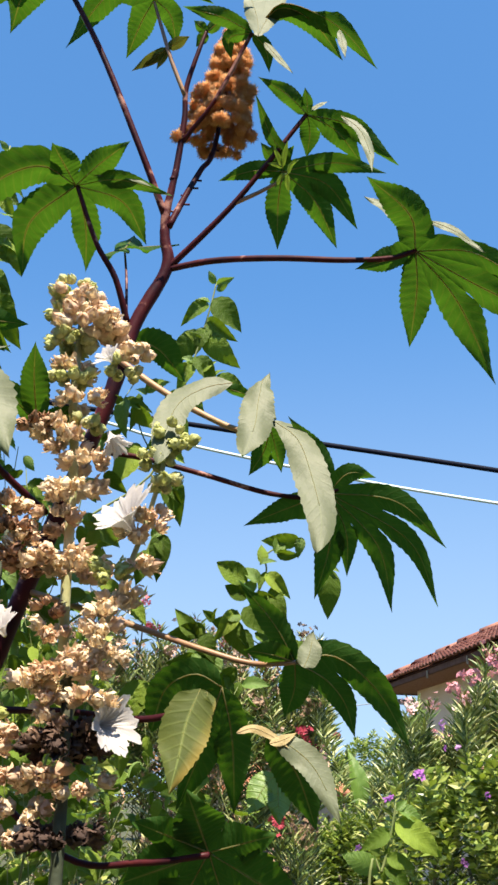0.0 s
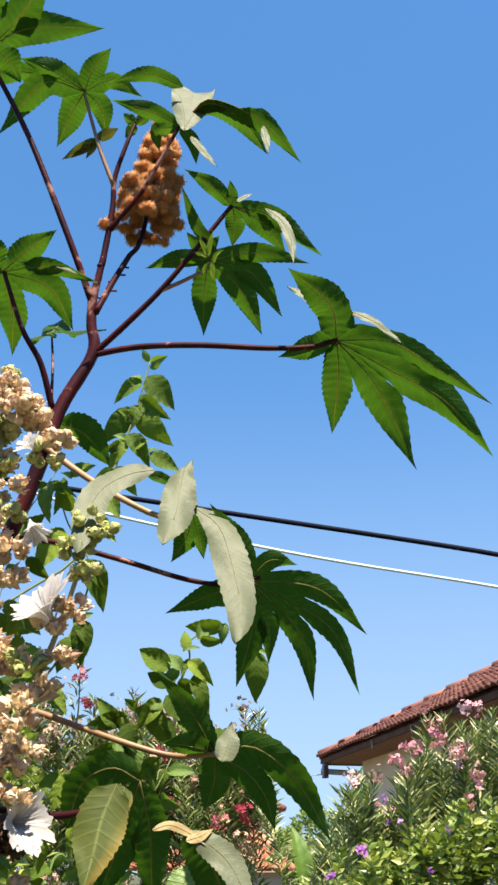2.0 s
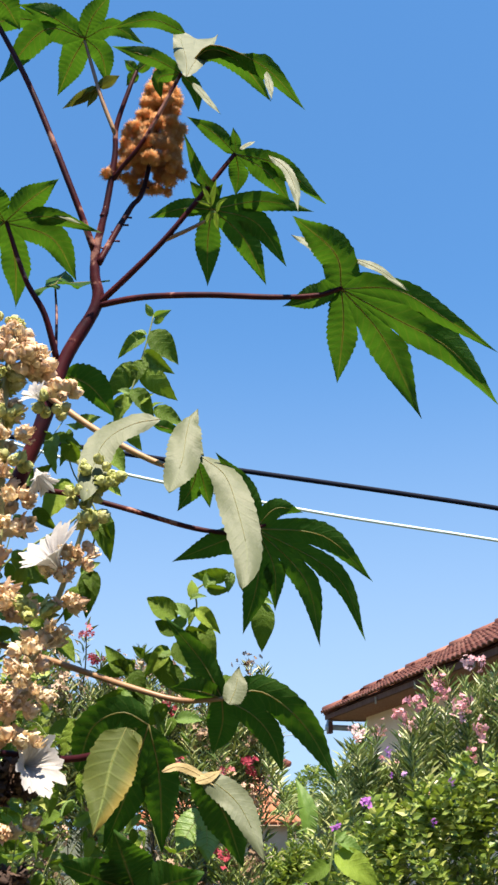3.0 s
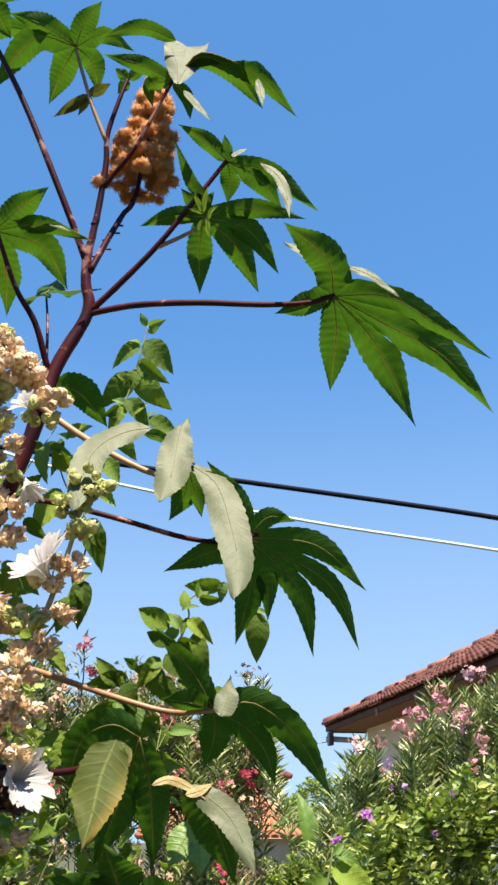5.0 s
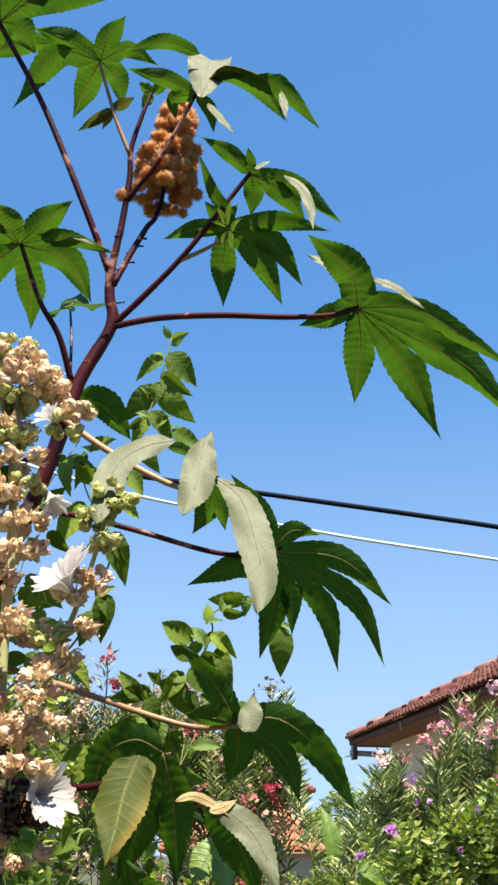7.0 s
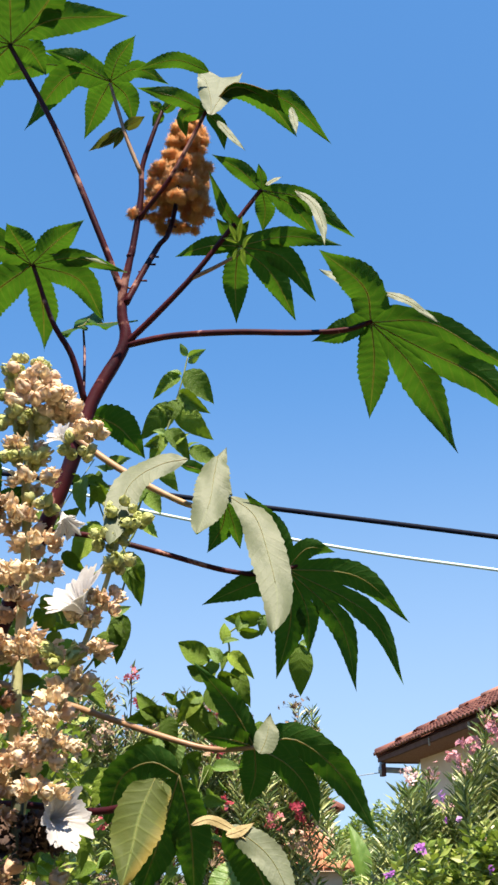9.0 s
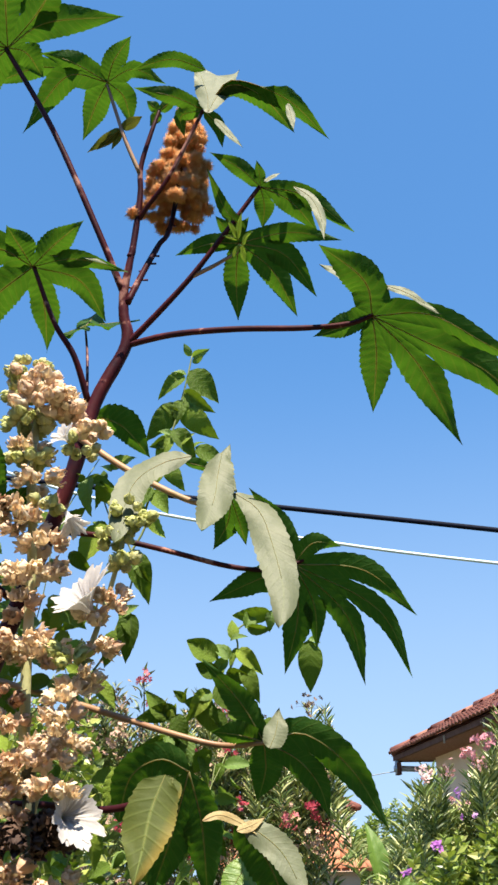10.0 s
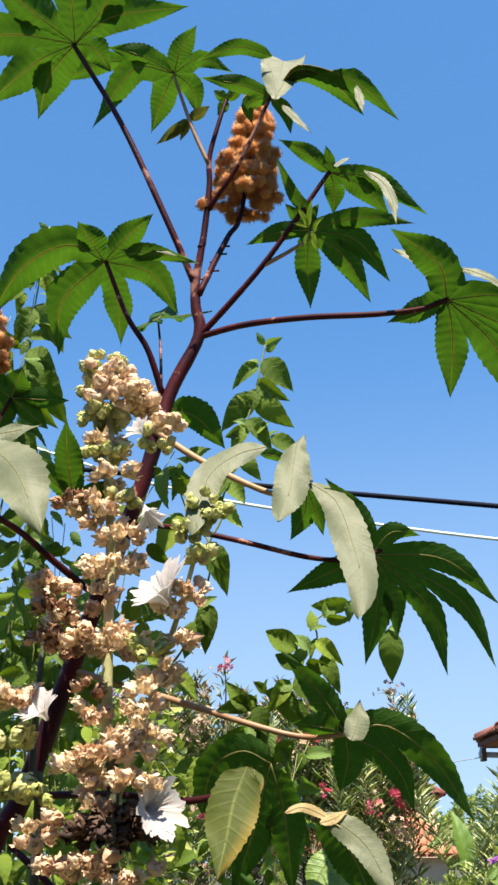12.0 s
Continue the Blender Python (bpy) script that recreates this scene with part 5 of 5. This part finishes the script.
def shrub(name, label, x0, x1, y, deep, crest, shoots, leaf, ratio, material, seed, whorl=3, step=0.028, reach=0.8, upright=0.95, low=0.5):
    """Upright shoots set with leaves on branches; crest(u) is the height along the shrub."""
    rnd = random.Random(seed)
    s = thing(name, label, "shrub")
    blades, tips = [], []
    for k in range(9):
        x = x0 + (x1 - x0) * (k + 0.5) / 9
        top = crest((k + 0.5) / 9) * 0.6
        stem("branch", s, [(x * 0.9 + (x0 + x1) * 0.05, y + deep / 2, 0), (x, y + deep * rnd.random(), top * 0.5), (x + rnd.uniform(-0.1, 0.1), y + deep * rnd.random(), top)], 0.028, 0.012, M_BARK, sides=6)
    for k in range(shoots):
        u = rnd.random()
        f = rnd.random()
        h = crest(u) - (f ** 2) * 0.45 * deep
        drop = rnd.random() ** 1.6 if k > shoots * 0.35 else rnd.uniform(0, 0.12)
        top = max(low, h - drop * (h - low)) + rnd.uniform(-0.12, 0.06)
        x = x0 + (x1 - x0) * u
        yy = y + deep * f * (1 if drop < 0.3 else 0.6)
        lean = Vector((rnd.gauss(0, 0.22), rnd.gauss(-0.12 - 0.3 * drop, 0.2), 1)).normalized()
        ln = rnd.uniform(0.5, 1.0) * reach
        tip = Vector((x, yy, top))
        tips.append((tip, drop))
        q = 0.0
        a0 = rnd.uniform(0, 6)
        while q < ln:
            c = tip - lean * q
            rise = upright - 0.7 * q / ln
            for j in range(whorl):
                a = a0 + 2 * math.pi * j / whorl
                d = Vector((math.cos(a), math.sin(a), rise + rnd.uniform(-0.25, 0.25)))
                blades.append((c, d, leaf * rnd.uniform(0.65, 1.15) * (0.55 + 0.45 * min(1, q / 0.06))))
            a0 += 1.05
            q += step * rnd.uniform(0.8, 1.3)
        blades.append((tip, lean, leaf * 0.5))
    tagged(place("foliage", mesh_of("foliage", *leaf_cloud(blades, ratio, rnd), material, False), s), kind="stuff")
    return s, tips, rnd


def put(parent, name, meshes, at, rnd, size=1.0):
    place(name, rnd.choice(meshes), parent, "", Matrix.Translation(at) @ rand_turn(rnd) @ Matrix.Scale(size * rnd.uniform(0.8, 1.2), 4))


# leafy shrub close behind the hollyhocks
X0, X1 = -1.446, -0.446
ZA, ZB = 2.910, 2.006
shrub("leafy_shrub", "dense leafy green shrub behind the seed stalks", X0, X1, 2.7, 0.5,
      lambda u: ZA + 0.1 + (ZB - ZA - 0.1) * u ** 0.8 + 0.05 * math.sin(u * 21), 260, 0.055, 0.5, M_SHRUB, 30, 2, 0.022, 0.4)

# oleander in front of the house
X0, X1 = 1.12, 3.73
Z0, Z1 = 2.18, 3.00
ole, tips, rnd = shrub("oleander_shrub", "large oleander shrub with pale pink flowers before the house", X0, X1, 8.7, 1.2,
                       lambda u: Z0 + (Z1 - Z0) * min(1.0, u / 0.50) ** 0.75 + 0.07 * math.sin(u * 23), 330, 0.175, 0.17, M_OLE, 31, upright=1.35)
for tip, drop in tips:
    if drop < 0.12 and rnd.random() < 0.16:
        put(ole, "blossom", PINK, tip + Vector((0, -0.03, 0.02)), rnd, 1.0)
for c in ((2.30, 8.60, 2.34), (2.21, 8.60, 2.16), (1.24, 8.60, 2.35), (1.97, 8.60, 2.69), (1.75, 8.60, 2.59), (1.60, 8.60, 2.47), (2.15, 8.60, 2.54),
          (2.22, 8.60, 2.91), (2.30, 8.60, 2.91), (1.84, 8.60, 1.84), (2.14, 8.60, 2.57)):
    put(ole, "blossom", PINK, c, rnd, 1.05)

# low shrub in the gap between the two
X0, X1 = -0.36, 1.32
Z0 = 1.50
shrub("low_shrub", "low bright green shrub between the oleanders", X0, X1, 10.2, 0.5, lambda u: Z0 + 0.08 * math.sin(u * 9), 330, 0.10, 0.4, M_SHRUB, 37, 2, 0.03, 0.6, low=0.3)

# shrub with purple flowers
X0, X1 = 0.97, 3.36
Z0 = 1.68
Z1 = 2.12
bush, tips, rnd = shrub("flowering_shrub", "leafy green shrub with purple flowers", X0, X1, 7.9, 0.7,
                        lambda u: Z0 + (Z1 - Z0) * min(1.0, u / 0.4) + 0.06 * math.sin(u * 17), 250, 0.115, 0.48, M_SHRUB, 32, 3, 0.045, 0.45)
for c, size in (((1.18, 7.85, 1.75), 1.1), ((0.96, 7.85, 1.63), 0.9), ((1.38, 7.85, 2.12), 0.8), ((1.39, 7.85, 1.97), 0.6), ((1.48, 7.85, 1.98), 0.6),
                ((1.85, 7.85, 1.91), 0.6), ((0.72, 7.85, 1.24), 0.9), ((1.49, 7.85, 1.17), 0.8), ((1.69, 7.85, 1.62), 0.6)):
    put(bush, "purple_flower", PURPLE, c, rnd, size)

# oleander with seed heads and crimson flowers, nearer
X0, X1 = -1.87, 0.38
Z0 = 2.54
Z1 = 2.36
ole2, tips, rnd = shrub("oleander_shrub", "older oleander shrub with crimson flowers and brown seed heads", X0, X1, 6.0, 0.9,
                        lambda u: Z0 + 0.14 + (Z1 - Z0) * u + 0.09 * math.sin(u * 19 + 1.0), 520, 0.12, 0.15, M_OLE, 33, 3, 0.024, 0.6, upright=1.4)
for tip, drop in tips:
    r = rnd.random()
    if r < 0.52 and drop < 0.7:
        put(ole2, "seed_head_spray", DRY, tip + Vector((0, -0.05, 0)), rnd, 0.9)
    elif r < 0.60 and drop < 0.7:
        put(ole2, "blossom", RED, tip + Vector((0, -0.05, 0)), rnd, 1.0)
for c in ((-0.73, 6.00, 2.69), (-0.67, 6.00, 2.52), (-0.42, 5.90, 2.22), (-0.21, 5.90, 2.24), (-0.16, 5.90, 1.98), (0.11, 5.90, 1.88), (-0.84, 5.90, 1.87), (0.24, 5.90, 1.93)):
    put(ole2, "blossom", RED, c, rnd, 1.0)
# tall shoots of it against the sky
for top, foot in (((-0.73, 6.00, 2.71), (-0.79, 6.20, 2.22)), ((-0.64, 6.00, 2.54), (-0.64, 6.20, 2.15)), ((0.37, 6.00, 2.39), (0.33, 6.20, 1.98))):
    top, foot = Vector(top), Vector(foot)
    shoot = stem("branch", ole2, [foot, foot.lerp(top, 0.5) + Vector((0.02, 0, 0)), top], 0.007, 0.003, M_BARK, sides=5)
    bl = [(foot.lerp(top, rnd.uniform(0.25, 1.0)), Vector((rnd.uniform(-1, 1), rnd.uniform(-1, 0.6), rnd.uniform(0.3, 1.3))), rnd.uniform(0.07, 0.12)) for _ in range(34)]
    place("foliage", mesh_of("foliage", *leaf_cloud(bl, 0.16, rnd), M_OLE, False), shoot)


# ---- houses ----
def frame_at(origin, along):
    a = Vector((along[0], along[1], 0)).normalized()
    m = Matrix((a, Vector((-a.y, a.x, 0)), Vector((0, 0, 1)))).transposed().to_4x4()
    return Matrix.Translation(origin) @ m


def block(name, lo, hi, material, parent, label="", m=None):
    v = [Vector((x, y, z)) for x in (lo[0], hi[0]) for y in (lo[1], hi[1]) for z in (lo[2], hi[2])]
    if m is not None:
        v = [m @ q for q in v]
    return place(name, mesh_of(name, v, [(0, 1, 3, 2), (4, 6, 7, 5), (0, 4, 5, 1), (2, 3, 7, 6), (0, 2, 6, 4), (1, 5, 7, 3)], material, False), parent, label)


def tile_data(w, length, thick=0.022):
    """A clay tile: a low barrel along y, with a lip."""
    verts, faces = [], []
    for yy, lift in ((0.0, 0.030), (length, 0.0)):
        for k in range(6):
            a = k / 5
            z = 0.23 * w * math.sin(math.pi * a) ** 0.8 if a < 1 else 0.0
            verts.append((a * w, yy, z + lift))
        for k in range(6):
            a = k / 5
            verts.append((a * w, yy, max(0.0, (0.23 * w * math.sin(math.pi * a) ** 0.8 if a < 1 else 0.0)) + lift - thick))
    for k in range(5):
        faces += [(k, k + 1, 13 + k, 12 + k), (6 + k, 18 + k, 19 + k, 7 + k), (k, 6 + k, 7 + k, k + 1)]
    return verts, faces


house = thing("house", "plastered house with red clay tile roof and deep dark eaves", "house")
HM = frame_at((2.28, 20.0, 3.60), (0.147, -0.989, 0))
PITCH = radians(27)
LEN, DEEP = 15.0, 9.0
# local: x along the eave towards the street, y into the house
def H(x, y, z):
    return HM @ Vector((x, y, z))


OH = 0.64
wt = 0.25
for nm, lo, hi in (("wall", (OH, OH, -3.75), (LEN - OH, OH + wt, -0.06)), ("wall", (OH, DEEP - OH - wt, -3.75), (LEN - OH, DEEP - OH, -0.06)),
                   ("wall", (OH, OH + wt, -3.75), (OH + wt, DEEP - OH - wt, -0.06)), ("wall", (LEN - OH - wt, OH + wt, -3.75), (LEN - OH, DEEP - OH - wt, -0.06))):
    block(nm, lo, hi, M_PLASTER, house, m=HM)
block("soffit", (0.06, 0.06, -0.06), (LEN - 0.06, DEEP - 0.06, -0.02), M_SOFFIT, house, "brown timber soffit", HM)
for q in (3.3, 5.2, 7.4):
    block("gutter_hook", (q, -0.03, -0.12), (q + 0.02, -0.005, 0.0), M_TAN, house, m=HM)
for lo, hi in (((0, 0, -0.06), (LEN, 0.05, 0.03)), ((0, DEEP - 0.05, -0.11), (LEN, DEEP, 0.03)), ((0, 0.05, -0.08), (0.05, DEEP - 0.05, 0.03)), ((LEN - 0.05, 0.05, -0.11), (LEN, DEEP - 0.05, 0.03))):
    block("fascia", lo, hi, M_WOOD, house, m=HM)
rise = DEEP / 2 * math.tan(PITCH)
rv_ = [H(-0.03, -0.03, 0.03), H(LEN + 0.03, -0.03, 0.03), H(LEN + 0.03, DEEP + 0.03, 0.03), H(-0.03, DEEP + 0.03, 0.03), H(DEEP / 2, DEEP / 2, 0.03 + rise), H(LEN - DEEP / 2, DEEP / 2, 0.03 + rise)]
roof = place("roof", mesh_of("roof", rv_, [(0, 1, 5, 4), (1, 2, 5), (2, 3, 4, 5), (3, 0, 4)], M_TILE, False), house, "red clay hip roof")
TILE = mesh_of("tile", *tile_data(0.17, 0.34), M_TILE)
rt = random.Random(8)
slope = Matrix.Rotation(PITCH, 4, "X")
made, rest_v, rest_f = 0, [], []
tl = TILE
base_v = [v.co.copy() for v in tl.vertices]
base_f = [tuple(p.vertices) for p in tl.polygons]
for row in range(17):
    s = row * 0.28
    inset = s * math.cos(PITCH)
    n_t = int((LEN - 2 * inset) / 0.17)
    for k in range(n_t):
        x = inset + k * 0.17 + rt.uniform(-0.008, 0.008)
        m = HM @ Matrix.Translation((x, -0.06, 0.04)) @ slope @ Matrix.Translation((0, s, rt.uniform(0, 0.012)))
        if made < 280 and x < 9.5:
            place("tile", TILE, roof, "", m)
            made += 1
        else:
            o = len(rest_v)
            rest_v += [m @ q for q in base_v]
            rest_f += [tuple(i + o for i in f) for f in base_f]
# hip end and ridge caps
for row in range(17):
    s = row * 0.28
    inset = s * math.cos(PITCH)
    for k in range(int((DEEP - 2 * inset) / 0.17)):
        m = HM @ Matrix.Translation((-0.06, DEEP - inset - k * 0.17, 0.04)) @ Matrix.Rotation(-math.pi / 2, 4, "Z") @ slope @ Matrix.Translation((0, s, 0))
        o = len(rest_v)
        rest_v += [m @ q for q in base_v]
        rest_f += [tuple(i + o for i in f) for f in base_f]
tagged(place("tiles", mesh_of("tiles", rest_v, rest_f, M_TILE), roof), kind="stuff")
hip = [H(DEEP / 2 * t, DEEP / 2 * t, 0.08 + rise * t) for t in [k / 14 for k in range(15)]]
for a, b in zip(hip, hip[1:]):
    stem("ridge_tile", roof, [a + Vector((0, 0, 0.02)), b], 0.10, 0.085, M_TILE, sides=8, knobs=0, per=1)
ridge = [H(DEEP / 2 + (LEN - DEEP) * t, DEEP / 2, 0.08 + rise) for t in [k / 14 for k in range(15)]]
for a, b in zip(ridge, ridge[1:]):
    stem("ridge_tile", roof, [a + Vector((0, 0, 0.02)), b], 0.10, 0.085, M_TILE, sides=8, knobs=0, per=1)
# short gutter end with its pipe, at the corner
stem("gutter", house, [H(0.12, -0.02, -0.20), H(0.12, 0.75, -0.23)], 0.055, 0.055, M_ZINC, "grey zinc gutter end", 10, 0, 4)
stem("downpipe", house, [H(0.12, 0.05, -0.05), H(0.12, 0.05, -0.30)], 0.05, 0.05, M_ZINC, "", 10, 0, 2)
block("bracket", (0.02, 0.02, -0.32), (0.20, 0.10, -0.10), M_WOOD, house, m=HM)

def tiled_hut(label, ex, ez, y, wide, rise, wall, tile):
    """A small square building with a tiled pyramid roof; ex, ez: its near eave corner."""
    hut = thing("outbuilding", label, "outbuilding")
    sx0, half = ex - wide, wide / 2
    block("wall", (sx0 + 0.3, y + 0.3, 0), (ex - 0.3, y + wide - 0.3, ez - 0.02), wall, hut)
    ap = Vector((sx0 + half, y + half, ez + rise))
    cor = [Vector((sx0, y, ez)), Vector((ex, y, ez)), Vector((ex, y + wide, ez)), Vector((sx0, y + wide, ez))]
    top = place("roof", mesh_of("roof", cor + [ap], [(0, 1, 4), (1, 2, 4), (2, 3, 4), (3, 0, 4), (3, 2, 1, 0)], tile, False), hut, "tiled pyramid roof")
    fall = math.atan2(rise, half)
    tv, tf = tile_data(0.22, 0.36)
    for row in range(9):
        z = row / 9
        rows_v, rows_f = [], []
        for k in range(int(wide * (1 - z) / 0.24)):
            m = Matrix.Translation((sx0 + half * z + k * 0.24, y + half * z - 0.02, ez + rise * z + 0.03)) @ Matrix.Rotation(fall, 4, "X")
            o = len(rows_v)
            rows_v += [m @ Vector(q) for q in tv]
            rows_f += [tuple(i + o for i in f) for f in tf]
        place("tile_course", mesh_of("tile_course", rows_v, rows_f, tile), top)
    for c in (cor[0], cor[1]):
        stem("ridge_tile", top, [c + Vector((0, 0, 0.05)), ap + Vector((0, 0, 0.05))], 0.10, 0.10, tile, sides=8, knobs=0, per=6)
    return hut


tiled_hut("small far building with orange tile roof and pale wall", 2.523, 1.66, 29.0, 4.4, 2.2, M_TAN, M_TILE_ORANGE)
tiled_hut("low building with red tile roof behind the oleander", 2.684, 3.46, 34.0, 4.4, 1.2, M_PLASTER, M_TILE)

# ---- palm and far trees ----
palm = thing("palm", "low palm with arching pale green fronds", "palm")
PC = Vector((1.78, 16.00, 1.60))
stem("trunk", palm, [(PC.x, 16, 0), (PC.x, 16, PC.z)], 0.16, 0.13, M_BARK, sides=10, knobs=0.12)
rp = random.Random(4)
for k in range(16):
    a = k * 2.4
    e = rp.uniform(0.5, 1.3)
    out = Vector((math.cos(a), math.sin(a), 0))
    pts = [PC, PC + out * 0.22 + Vector((0, 0, 0.3 * e)), PC + out * 0.5 + Vector((0, 0, 0.4 * e)), PC + out * 0.75 + Vector((0, 0, 0.25 * e))]
    line = spline(pts, 8)
    bl = []
    for i in range(2, len(line)):
        d = (line[i] - line[i - 1]).normalized()
        sd = d.cross(Vector((0, 0, 1))).normalized()
        for sg in (-1, 1):
            bl.append((line[i], d * 0.7 + sg * sd + Vector((0, 0, -0.25)), 0.30 * (1 - 0.5 * abs(i / len(line) - 0.5))))
    fr = stem("frond", palm, pts, 0.014, 0.004, M_TWIG, sides=5)
    place("foliage", mesh_of("foliage", *leaf_cloud(bl, 0.10, rp), M_OLE, False), fr)
for tx, ty, h, seed in ((2.4, 40.0, 3.4, 41), (5.2, 44.0, 4.4, 42), (-4.0, 38.0, 5.0, 43), (-9.0, 36.0, 5.0, 44)):
    tr, tips, rnd = shrub("tree", "far garden tree with rounded green crown", tx - 2.2, tx + 2.2, ty, 2.2, lambda u: h * (0.62 + 0.38 * math.sin(math.pi * u)), 200, 0.28, 0.4, M_SHRUB, seed, 3, 0.10, 0.9, low=h * 0.35)

# dark awning half hidden by the shrubs
awning = thing("awning", "dark slate-blue awning half hidden by oleander", "awning")
AW = (2.23, 8.55, 1.99)
for q in (0.45, 1.5):
    stem("post", awning, [(AW[0] + q, AW[1] + 0.25, 0), (AW[0] + q, AW[1] + 0.25, AW[2] + 0.1)], 0.025, 0.025, M_ZINC, knobs=0)
av = [Vector(AW) + Vector(q) for q in ((0, 0, 0), (0.28, 0, 0.11), (1.7, 0, 0.11), (1.7, 0, -0.01), (0, 0.5, 0.03), (0.28, 0.5, 0.16), (1.7, 0.5, 0.16), (1.7, 0.5, 0.04))]
place("panel", mesh_of("panel", av, [(0, 3, 2, 1), (4, 5, 6, 7), (0, 1, 5, 4), (1, 2, 6, 5), (2, 3, 7, 6), (3, 0, 4, 7)], M_SLATE, False), awning)

# broad pale leaf of a garden canna
canna = thing("canna_plant", "broad upright pale green canna leaf", "plant")
stem("stalk", canna, [(0.98, 11.0, 0), (1.00, 11.0, 0.9), (1.04, 11.0, 1.60)], 0.02, 0.012, M_TWIG, sides=7)
low, high = Vector((1.05, 11.0, 1.56)), Vector((1.00, 10.95, 2.09))
up = (high - low).normalized()
front = Vector((0.35, -0.9, -0.15))
front = (front - front.dot(up) * up).normalized()
place("leaf", HEART_YOUNG[0], canna, "", Matrix.Translation(low) @ Matrix((up.cross(front), up, front)).transposed().to_4x4() @ Matrix.Diagonal((0.34, 0.53, 0.4, 1)))

# thin service cable to the house
c = thing("service_cable", "thin grey cable running to the house eave", "cable")
e0 = H(0.1, 0.05, -0.25)
stem("wire", c, [e0, e0 + Vector((-1.6, 0.6, -0.10)), e0 + Vector((-6, 2.4, 0.1)), e0 + Vector((-14, 6, 0.9))], 0.009, 0.009, M_ZINC, sides=5, knobs=0)
